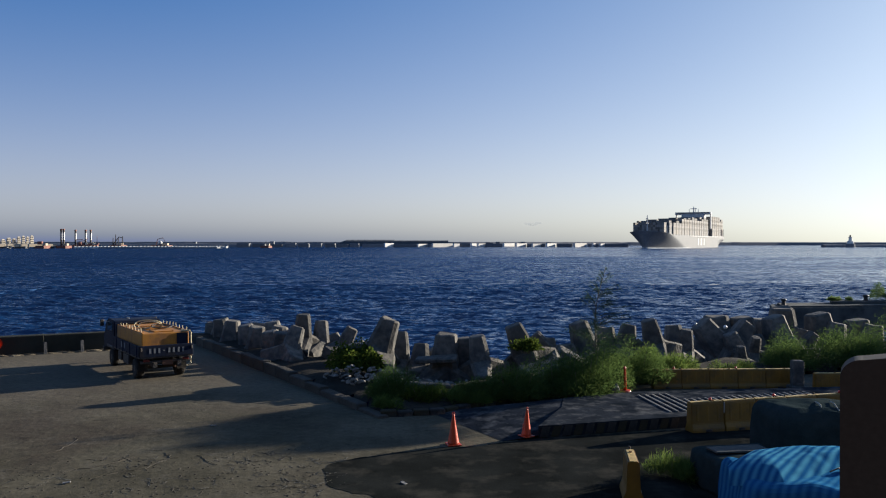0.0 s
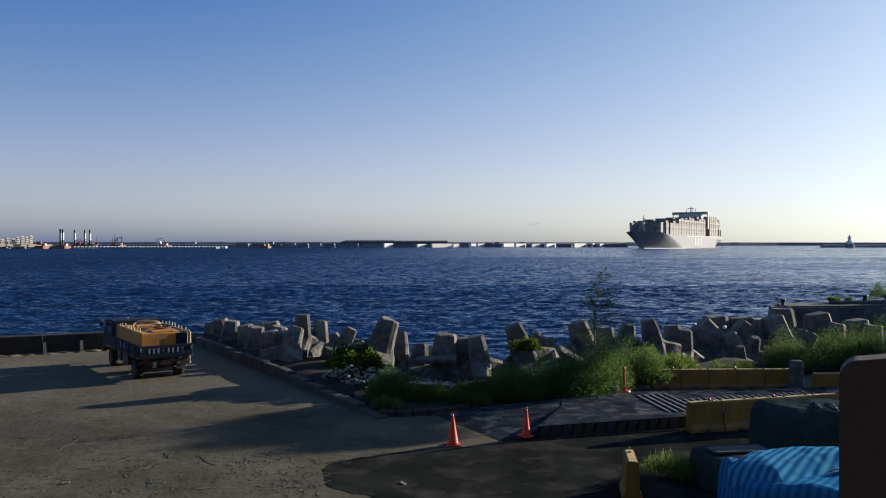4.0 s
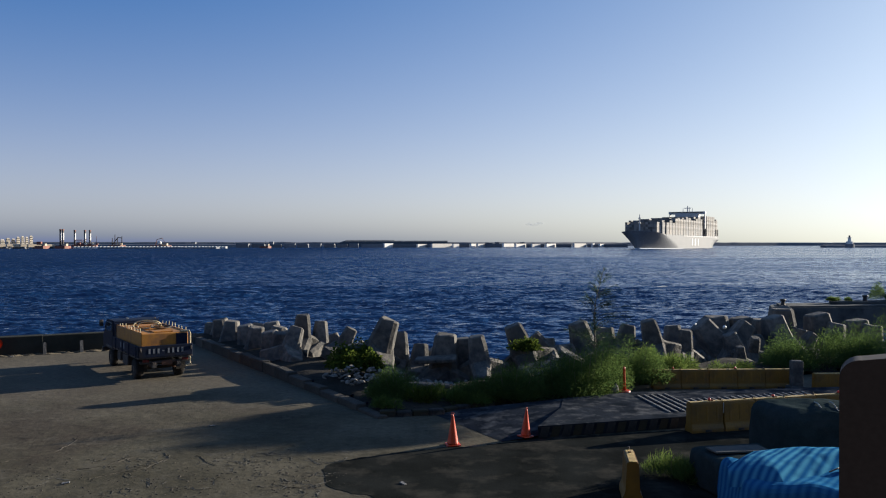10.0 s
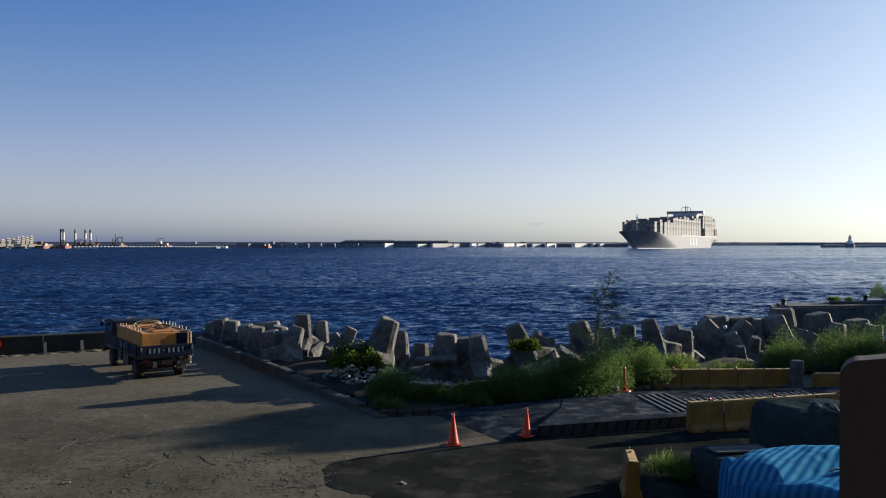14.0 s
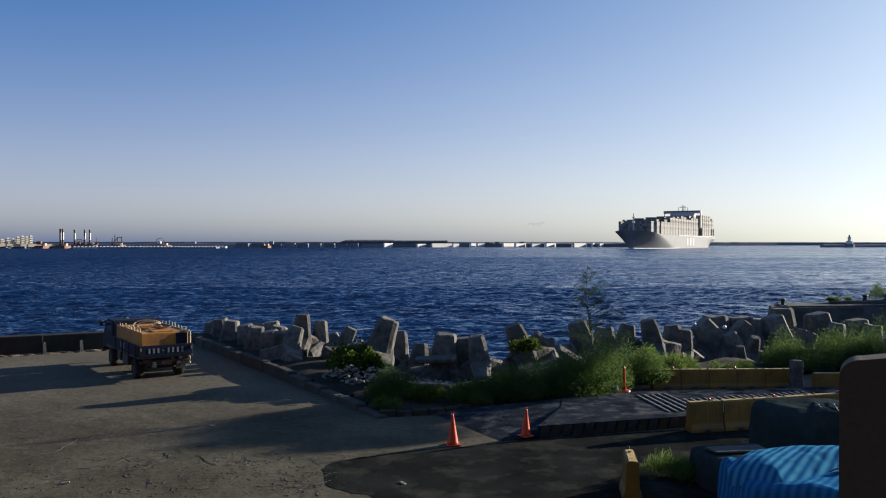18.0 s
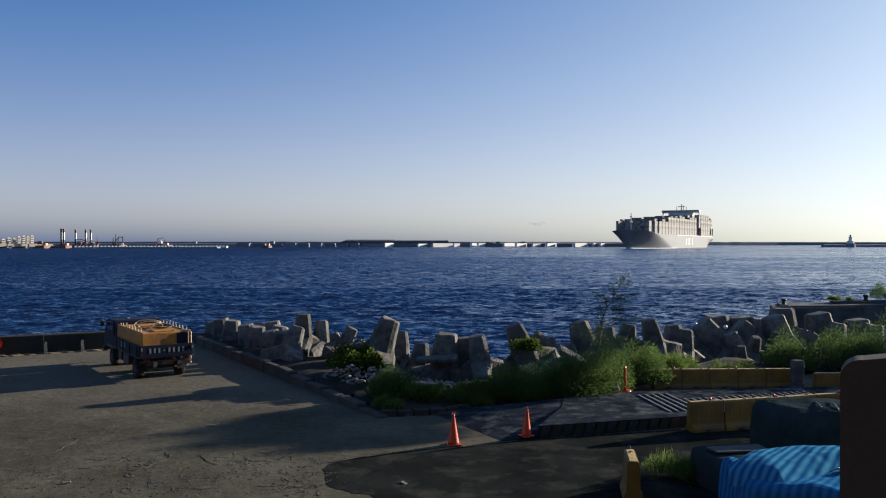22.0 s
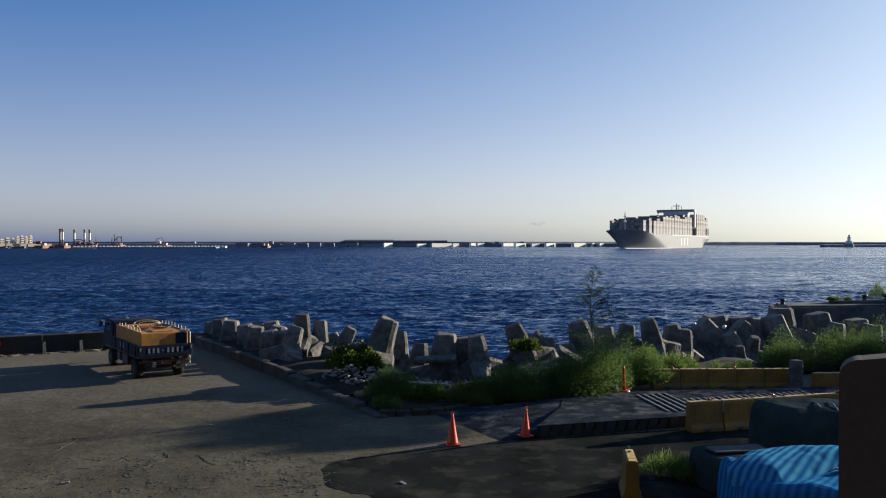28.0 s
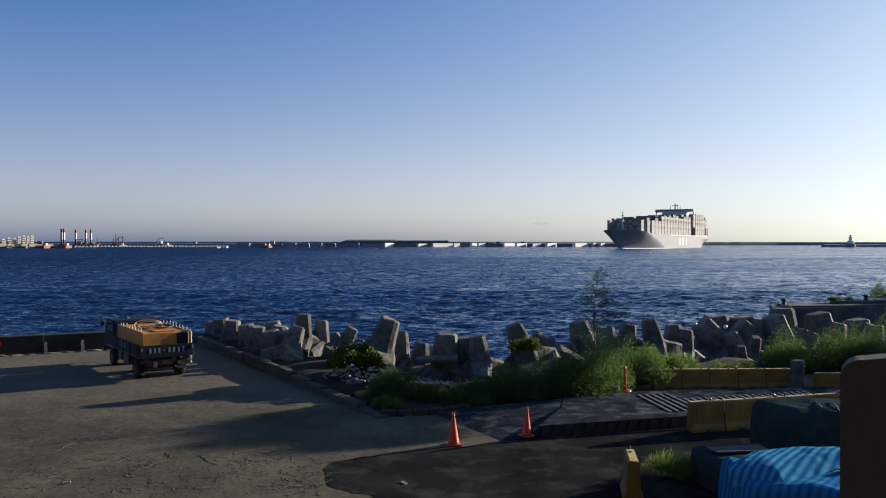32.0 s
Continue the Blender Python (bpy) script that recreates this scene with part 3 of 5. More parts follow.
# ---- armour blocks ----
LEGS = [Vector((0, 0, 1))] + [Vector((0.943 * math.cos(a), 0.943 * math.sin(a), -0.333)) for a in (0.5, 0.5 + 2.094, 0.5 + 4.189)]


def block_mesh(seed, chamfer, taper):
    """A four-legged concrete armour block, one casting, with chipped edges; legs of unit length."""
    bm = bmesh.new()
    for leg in LEGS:
        turn = leg.to_track_quat("Z", "X").to_matrix().to_4x4()
        made = bmesh.ops.create_cone(bm, cap_ends=True, segments=4, radius1=0.53, radius2=0.53 * taper, depth=1.05, matrix=turn @ pose(0, 0, 0.525, 0, 0, 45))
        corners = {e for v in made["verts"] for e in v.link_edges if e.calc_length() > 0.98}
        made = bmesh.ops.bevel(bm, geom=list(corners), offset=chamfer, segments=1, affect="EDGES")
        tip = [e for v in made["verts"] for e in v.link_edges if all((w.co.dot(leg) > 0.9) for w in e.verts)]
        bmesh.ops.bevel(bm, geom=list(set(tip)), offset=0.035, segments=1, affect="EDGES")
    bmesh.ops.create_icosphere(bm, subdivisions=2, radius=0.43, matrix=Matrix())
    bmesh.ops.subdivide_edges(bm, edges=[e for e in bm.edges if e.calc_length() > 0.5], cuts=2, use_grid_fill=True)
    roughen(bm, 0.035, 2.2, seed)
    roughen(bm, 0.014, 7.0, seed + 5)
    me = bpy.data.meshes.new("armour_block")
    bm.to_mesh(me)
    bm.free()
    me.materials.append(CONCRETE)
    return me


BLOCKS = [block_mesh(1.0, 0.09, 0.66), block_mesh(4.3, 0.06, 0.62), block_mesh(8.1, 0.11, 0.68)]


def armour_block(tip, lean, away, turn, kind, size=None, label="weathered grey concrete tetrapod, lit along one edge"):
    """One block whose upright leg ends at tip; lean to the right and away from the shore in degrees. It rests on the slope."""
    me = BLOCKS[kind % 3]
    turn = round(turn / 90) * 90 + (turn % 90 - 45) * 0.3
    rot = Euler((radians(-away), radians(lean), 0)).to_matrix() @ Euler((0, 0, radians(turn))).to_matrix()
    co = np.empty(len(me.vertices) * 3)
    me.vertices.foreach_get("co", co)
    co = co.reshape(-1, 3) @ np.array(rot).T
    end = np.array(rot @ Vector((0, 0, 1.05)))
    if size is None:
        floor = bed_height(tip[0], tip[1]) - 0.12
        size = min(1.75, max(0.55, (tip[2] - floor) / (end[2] - co[:, 2].min())))
    at = Vector(tip) - Vector(end) * size
    ob = new("tetrapod", me)
    ob.matrix_basis = Matrix.LocRotScale(at, rot.to_quaternion(), (size,) * 3)
    return tagged(ob, label, "tetrapod", "concrete armour blocks along the shore")


armour_block((-10.74, 38.0, 0.74), -3, 5, 50, 0, 1.15)
armour_block((-10.27, 37.6, 0.62), 8, 5, 20, 2, 1.1)
armour_block((-9.56, 36.5, 0.63), 4, 0, 80, 1, 1.15)
armour_block((-9.16, 36.4, 0.59), -10, 0, 30, 0, 1.1)
armour_block((-8.66, 36.0, 0.78), -8, 4, 60, 2, 1.2)
armour_block((-8.24, 35.6, 0.72), 6, 4, 20, 1, 1.1)
armour_block((-7.81, 35.0, 0.98), 5, 8, 40, 0, 1.25)
armour_block((-7.14, 34.0, 1.13), -6, 0, 65, 1, 1.25)
armour_block((-6.69, 33.5, 0.99), 12, 0, 30, 2, 1.2)
armour_block((-6.17, 32.5, 0.95), -12, 0, 50, 0, 1.1)
armour_block((-5.32, 31.0, 1.71), 2, -2, -20, 0)
armour_block((-5.34, 30.0, 1.33), 15, 14, -52, 1, 0.98)
armour_block((-4.72, 31.6, 1.40), 1, 5, 75, 2)
armour_block((-4.06, 30.2, 1.07), -16, 0, 40, 1)
armour_block((-3.33, 30.0, 1.28), 28, 5, 70, 1)
armour_block((-1.70, 26.3, 1.96), 20, -2, -62, 0)
armour_block((-1.46, 27.6, 1.42), 4, 6, 40, 1)
armour_block((-0.72, 27.0, 1.05), 4, 20, 30, 2, 0.95)
armour_block((0.10, 26.0, 1.52), 2, -3, 95, 0)
armour_block((0.62, 26.4, 1.34), -3, 0, 60, 1)
armour_block((1.05, 25.6, 1.50), -8, -4, -40, 2)
armour_block((2.30, 26.8, 1.72), -20, -4, -35, 1)
armour_block((3.06, 27.6, 1.32), -36, 5, 30, 0)
armour_block((3.56, 27.6, 1.21), 2, 5, 55, 0)
armour_block((4.68, 28.4, 1.66), -16, 0, 61, 2)
armour_block((5.87, 29.6, 1.36), 2, 5, 65, 0)
armour_block((6.64, 29.2, 1.47), 14, 10, 40, 1)
armour_block((7.15, 28.4, 1.74), -13, -4, 30, 1)
armour_block((8.33, 29.6, 1.43), -3, 5, 28, 2)
armour_block((8.75, 29.4, 1.30), 4, -4, 32, 0)
armour_block((11.52, 34.5, 1.34), -4, 0, 55, 0)
armour_block((10.38, 33, 1.18), -38, 0, 60, 1)
armour_block((12.58, 34.5, 1.27), -6, 0, 70, 2)
armour_block((12.35, 33, 1.18), 34, 0, 33, 0)
armour_block((13.97, 36, 1.06), 4, 0, 60, 1)
armour_block((14.35, 34.6, 1.68), -4, -5, 20, 0)
armour_block((13.47, 33.4, 1.41), -14, 0, 80, 1)
armour_block((11.9, 31, 0.83), 6, -20, 45, 2)
armour_block((16.26, 35.5, 1.35), -9, 0, 61, 1)
armour_block((14.87, 34, 0.87), 20, 0, 50, 0)
armour_block((16.88, 35, 0.98), 12, 0, 30, 2)
armour_block((10.94, 30.0, 0.62), -4, -10, 55, 1)
armour_block((12.06, 29.4, 0.43), 3, -14, 70, 0)
armour_block((11.22, 32, 0.87), -22, 0, 70, 0)
armour_block((18.74, 37, 0.94), -5, 0, 61, 1)
armour_block((18.99, 36, 0.81), 8, 0, 60, 0)
armour_block((8.74, 32, 0.79), -28, 0, 40, 0)
armour_block((6.53, 31, 0.9), 30, 0, 40, 1)
armour_block((-0.37, 27.8, 0.84), -34, 0, 60, 0)
armour_block((-2.74, 28.4, 0.96), 34, 0, 45, 2)
armour_block((-4.06, 30.5, 0.79), -30, 0, 45, 0)
armour_block((-7.27, 34.5, 0.6), -34, 0, 40, 2)
armour_block((-9.33, 37, 0.37), 34, 0, 60, 0)
armour_block((7.06, 29, 0.92), 36, -6, 10, 2)
armour_block((13.66, 32, 0.65), -30, 0, 20, 1)
armour_block((15.0, 33, 0.76), 34, 0, 50, 2)
armour_block((-10.04, 36.78, 1.00), -8, -4, 20, 0, 1.18)
armour_block((-9.11, 35.34, 1.05), 7, -4, 43, 1, 1.18)
armour_block((-8.26, 34.01, 1.00), -8, -4, 66, 2, 1.18)
armour_block((-7.46, 32.79, 1.05), 7, -4, 89, 0, 1.18)
armour_block((-6.73, 31.67, 1.00), -8, -4, 112, 1, 1.18)
armour_block((-6.05, 30.63, 1.05), 7, -4, 135, 2, 1.18)


# ---- rubble at the corner of the kerb ----
rubble = empty("rubble_heap", pose(-2.70, 24.0, 0.2), "heap of pale broken stones and rubbish behind the kerb", "rubble")
stones = []
for k in range(5):
    bm = bmesh.new()
    bmesh.ops.create_icosphere(bm, subdivisions=1, radius=0.5)
    roughen(bm, 0.3, 1.3, k * 2.7)
    me = bpy.data.meshes.new("stone")
    bm.to_mesh(me)
    bm.free()
    me.materials.append(ROCK)
    stones.append(me)
rng = random.Random(5)
for k in range(330):
    x, y = rng.gauss(0, 1.05), rng.gauss(0, 0.8)
    if k % 4 == 0:
        x, y = rng.gauss(2.35, 0.55), rng.gauss(-0.1, 0.35)
    if shore_distance(x - 2.55, y + 24.3) < 0.42:
        continue
    ob = new("stone", stones[k % 5])
    ob.parent = rubble
    s = rng.uniform(0.05, 0.17)
    h = max(0, 0.62 - 0.25 * math.hypot(x, y)) * rng.random() ** 0.7
    ob.matrix_basis = Matrix.LocRotScale((x + 0.15, y + 0.3, h), Euler((rng.gauss(0, 0.3), rng.gauss(0, 0.3), rng.uniform(0, 6))), (s * rng.uniform(0.8, 1.7), s, s * rng.uniform(0.4, 0.9)))

for x, y, z, rx, ry, rz, sx, sy, sz in ((3.15, 24.6, 0.62, 12, -9, 20, 1.5, 0.9, 0.16), (2.55, 24.2, 0.45, -8, 14, 60, 0.9, 0.5, 0.14), (4.0, 25.0, 0.9, 20, 30, 10, 1.1, 0.6, 0.14), (-0.22, 25.3, 0.80, 6, -3, -6, 1.3, 0.6, 0.14), (-0.4, 23.0, 0.40, 3, 4, 15, 1.2, 0.4, 0.12)):
    ob = part("concrete_slab", roughen(box((sx, sy, sz), bevel=0.03), 0.04, 2, x), CONCRETE)
    ob.matrix_basis = pose(x, y, z, rx, ry, rz)
    tagged(ob, "broken pale concrete slab lying among the blocks", "slab", "broken slabs among the blocks")

# ---- plants ----


swaying = []


def bush(name, at, size, n, seed, material, length, width, label, category, up=0.9, droop=0.15, lobes=7, stems=6, spread=1.0, low=0.0):
    """A bush: stems and a ragged mass of leaves from the ground up, with an uneven top."""
    rng = np.random.RandomState(seed)
    w, d, h = size
    top = empty(name, pose(*at), label, category, "shore plants")
    if h < 3:
        swaying.append((top, at))
    n, length, width = int(n * 2.3), length * 0.85, width * 0.62
    fuzz = 0.55
    if material is NEEDLE:
        n, length, fuzz = int(n * 1.3), length * 0.72, 0.85
    ax, ay = rng.uniform(-0.75, 0.75, lobes) * w / 2, rng.uniform(-0.75, 0.75, lobes) * d / 2
    ah, ar = h * rng.uniform(0.55, 1.0, lobes), h * spread * rng.uniform(0.35, 0.6, lobes)
    pick = rng.randint(0, lobes, n)
    q, a = rng.uniform(0, 1, n) ** 0.6, rng.uniform(0, 6.283, n)
    x, y = ax[pick] + np.cos(a) * q * ar[pick], ay[pick] + np.sin(a) * q * ar[pick]
    tall = ah[pick] * (1 - 0.75 * q * q) * rng.uniform(0.75, 1.1, n)
    tall = low * h + (1 - low) * tall
    z = low * h + (tall - low * h) * rng.uniform(0.0, 1.0, n) ** 0.6
    root = np.stack([x, y, z], 1)
    way = np.stack([np.cos(a) * 0.8 * q, np.sin(a) * 0.8 * q, np.full(n, up)], 1) + rng.normal(size=(n, 3)) * fuzz
    way /= np.linalg.norm(way, axis=1)[:, None]
    side = np.cross(way, rng.normal(size=(n, 3)))
    side /= np.linalg.norm(side, axis=1)[:, None]
    ln = (length * rng.uniform(0.5, 1.3, n))[:, None]
    wd = (width * rng.uniform(0.6, 1.3, n))[:, None]
    mid = root + way * ln * 0.5
    tip = root + way * ln + np.array([0.06, 0, -droop]) * ln
    v = np.stack([root, mid + side * wd, tip, mid - side * wd], 1).reshape(-1, 3)
    v[:, 2] = np.maximum(v[:, 2], 0.0)
    mesh_part("crown", v.tolist(), [(4 * k, 4 * k + 1, 4 * k + 2, 4 * k + 3) for k in range(n)], material, top)
    for k in range(stems):
        sx, sy, sz = ax[k % lobes], ay[k % lobes], ah[k % lobes] * 0.9
        part("stem", tube([(sx * 0.4, sy * 0.4, -0.1), (sx * 0.8, sy * 0.8, sz * 0.5), (sx, sy, sz)], 0.020, 0.006, 5), BARK, top)
    return top


NEEDLY = "low bright green feathery bush in the rubble"
bush("bush", (-1.2, 22.35, 0.15), (1.15, 1.0, 1.05), 3600, 1, NEEDLE, 0.22, 0.010, NEEDLY, "bush")
bush("bush", (-0.35, 21.9, 0.12), (1.3, 0.9, 0.5), 1800, 2, BROAD, 0.20, 0.010, "low ragged weeds along the kerb", "weeds")
bush("bush", (0.87, 22.40, 0.15), (1.5, 1.1, 0.74), 3200, 3, NEEDLE, 0.22, 0.010, NEEDLY, "bush")
bush("bush", (0.3, 22.0, 0.12), (1.9, 0.8, 0.46), 3200, 4, GRASSY, 0.22, 0.009, "low ragged weeds along the kerb", "weeds")
bush("bush", (1.92, 22.60, 0.15), (1.6, 1.3, 1.10), 3200, 5, NEEDLE, 0.22, 0.010, NEEDLY, "bush")
bush("bush", (3.20, 22.90, 0.15), (1.7, 1.3, 1.38), 3300, 6, NEEDLE, 0.24, 0.010, NEEDLY, "bush")
bush("bush", (3.85, 22.75, 0.15), (1.4, 0.9, 1.36), 2400, 23, NEEDLE, 0.24, 0.010, NEEDLY, "bush")
bush("bush", (4.20, 23.5, 0.15), (2.0, 1.5, 1.70), 5000, 7, NEEDLE, 0.24, 0.010, NEEDLY, "bush")
bush("bush", (5.62, 24.8, 0.15), (2.0, 1.1, 1.36), 5000, 8, NEEDLE, 0.24, 0.010, NEEDLY, "bush")
bush("bush", (2.26, 22.40, 0.12), (2.8, 0.8, 0.48), 3600, 9, GRASSY, 0.22, 0.009, "low ragged weeds along the kerb", "weeds")
bush("bush", (4.01, 23.10, 0.12), (2.4, 0.8, 0.60), 3400, 10, GRASSY, 0.22, 0.009, "low ragged weeds along the kerb", "weeds")
bush("bush", (7.5, 26.2, 0.1), (2.3, 1.2, 1.10), 4200, 11, GRASSY, 0.24, 0.014, "yellow-green leafy bush behind the yellow barriers", "bush")
bush("bush", (9.4, 26.3, 0.1), (1.6, 0.9, 0.55), 1600, 12, GRASSY, 0.22, 0.012, "small leafy weeds behind the yellow barriers", "weeds")
bush("bush", (-2.85, 25.6, 0.45), (1.75, 1.1, 0.98), 1700, 13, BROAD, 0.20, 0.055, "leafy shrub with broad yellow-green leaves", "shrub", up=0.3, droop=0.25)
bush("bush", (2.62, 25.9, 1.0), (0.75, 0.5, 0.45), 420, 14, BROAD, 0.17, 0.045, "leafy creeper over a concrete block", "creeper", up=0.3)
bush("bush", (12.4, 28.2, 0.1), (2.6, 1.8, 1.5), 5000, 15, NEEDLE, 0.24, 0.011, "green feathery bush near the jetty", "bush")
bush("bush", (14.6, 28.6, 0.1), (2.8, 2.0, 1.75), 6000, 16, NEEDLE, 0.25, 0.011, "green feathery bush near the jetty", "bush")
bush("bush", (17.0, 29.2, 0.1), (2.8, 2.0, 2.1), 6000, 17, NEEDLE, 0.25, 0.011, "green feathery bush near the jetty", "bush")
bush("bush", (31.5, 56.9, 0.45), (4.5, 1.6, 1.3), 4500, 18, NEEDLE, 0.32, 0.016, "green scrub growing on the jetty", "bush")
bush("bush", (27.4, 55.9, 0.45), (2.6, 0.7, 0.3), 900, 19, GRASSY, 0.25, 0.014, "low grass growing on the jetty", "grass")
# unseen scrub and trees east of the yard, added to cast its shade
for k, (x, y, h) in enumerate(((20.0, 25.4, 3.8), (21.4, 27.4, 4.4), (20.6, 29.6, 4.0), (20.0, 23.0, 3.6), (19.0, 20.6, 3.3))):
    bush("shade_scrub", (x, y, 0.0), (3.0, 2.6, h), 8000, 30 + k, NEEDLE, 0.42, 0.040, "tall feathery scrub out of view, added to shade the yard", "scrub")
for k, (x, y) in enumerate(((27.4, 36.6), (26.8, 37.6))):
    bush("shade_scrub", (x, y, 0.0), (1.5, 1.5, 8.8), 1300, 50 + k, NEEDLE, 0.42, 0.050, "tall slender feathery tree out of view, added to shade the yard", "tree", spread=0.22, low=0.86)
# unseen trunks with high crowns only, placed to shade one band of ground
for k, (x, y, h) in enumerate(((23.6, 34.0, 7.1), (24.0, 33.3, 7.2))):
    bush("shade_tree", (x, y, 0.0), (1.3, 1.3, h), 2600, 52 + k, NEEDLE, 0.42, 0.055, "tall bare-trunked tree out of view, added to shade the yard", "tree", stems=3, spread=0.20, low=0.89)
bush("bush", (-1.45, 21.25, 0.1), (0.9, 0.5, 0.3), 1000, 22, GRASSY, 0.20, 0.009, "low ragged weeds along the kerb", "weeds")
bush("grass_tuft", (4.25, 15.3, 0.0), (0.8, 0.6, 0.42), 900, 20, GRASSY, 0.28, 0.007, "tuft of yellow-green grass beside a barrier", "grass", up=1.4, stems=2)
bush("grass_tuft", (4.75, 15.1, 0.0), (0.7, 0.6, 0.36), 700, 21, GRASSY, 0.26, 0.007, "tuft of yellow-green grass beside a barrier", "grass", up=1.4, stems=2)


def sapling(at, height, seed):
    """A thin casuarina sapling: a still foot, and a swaying trunk with drooping feathery twigs."""
    rng = np.random.RandomState(seed)
    top = empty("casuarina_sapling", pose(*at), "thin wispy casuarina sapling swaying in the wind", "sapling", "shore plants")
    pieces = []
    for name, z0, z1 in (("trunk", 0.0, height * 0.52), ("leader", height * 0.52, height)):
        r0, r1 = (0.032, 0.018) if name == "trunk" else (0.018, 0.004)
        pts = [(0.05 * math.sin(z * 2.0), 0.03 * math.cos(z * 3), z - z0) for z in np.linspace(z0, z1, 7)]
        ob = part(name, tube(pts, r0, r1, 6), BARK, top)
        ob.matrix_basis = pose(0, 0, z0)
        bm = bmesh.new()
        verts, faces = [], []
        for k in range(46 if name == "trunk" else 40):
            z = z0 + (0.5 if z0 == 0 else 0) + (z1 - z0 - (0.5 if z0 == 0 else 0)) * rng.uniform() ** (1.0 if z0 == 0 else 1.35)
            u = z / height
            reach = (1.0 - u) ** 0.8 * 1.45 * rng.uniform(0.35, 1.05) + 0.07
            a = rng.uniform(0, 6.28)
            x, y = math.cos(a) * reach + 0.22 * reach, math.sin(a) * reach
            base = Vector((0.05 * math.sin(z * 2.0), 0.03 * math.cos(z * 3), z - z0))
            mid = base + Vector((x * 0.5, y * 0.5, reach * 0.38))
            end = base + Vector((x, y, reach * (0.28 + 0.5 * u)))
            add_tube(bm, [base, mid, end], 0.007, 0.003, 4)
            for q in range(int(22 + 40 * min(1.0, reach))):
                s = rng.uniform(0.25, 1.05)
                p0 = base.lerp(mid, s * 2) if s < 0.5 else mid.lerp(end, s * 2 - 1)
                way = Vector((x, y, 0)).normalized() * 0.6 + Vector(rng.normal(size=3)) * 0.45 + Vector((0.25, 0, 0.1))
                way = way.normalized() * rng.uniform(0.10, 0.26) * (0.55 + 0.6 * (1 - u))
                w = way.cross(Vector(rng.normal(size=3))).normalized() * 0.0036
                i = len(verts)
                p1 = p0 + way
                verts += [p0 - w, p0 + w, p1 + w * 0.5 + Vector((0, 0, -0.03)), p1 - w * 0.5 + Vector((0, 0, -0.03))]
                faces.append((i, i + 1, i + 2, i + 3))
        part("twigs", bm, BARK, ob)
        mesh_part("needles", verts, faces, NEEDLE_DRY, ob)
        pieces.append(ob)
    return top, pieces


SAPLING, TALL = (4.69, 25.65, 0.2), 3.48
sapling_top, sapling_pieces = sapling(SAPLING, TALL, 3)

# ---- the truck ----


def wheel(parent, at, radius, width):
    w = part("wheel", add_cyl(bmesh.new(), radius * 0.30, radius * 0.30, width * 1.04, (-width * 0.52, 0, 0), (0, 90, 0), 14), STEEL_DARK, parent)
    w.matrix_basis = pose(*at)
    prof = [(radius * 0.60, -width / 2), (radius * 0.92, -width / 2), (radius, -width * 0.36), (radius, width * 0.36), (radius * 0.92, width / 2), (radius * 0.60, width / 2)]
    bm = lathe(prof, 28)
    for v in bm.verts:
        v.co = Vector((v.co.z, v.co.y, -v.co.x))
    part("tyre", bm, TYRE, w, smooth=True)
    bm = lathe([(radius * 0.58, -width * 0.30), (radius * 0.62, -width * 0.46), (radius * 0.62, width * 0.46), (radius * 0.5, width * 0.30)], 20)
    for v in bm.verts:
        v.co = Vector((v.co.z, v.co.y, -v.co.x))
    part("rim", bm, RUST, w, "rusty dark rim")
    return w


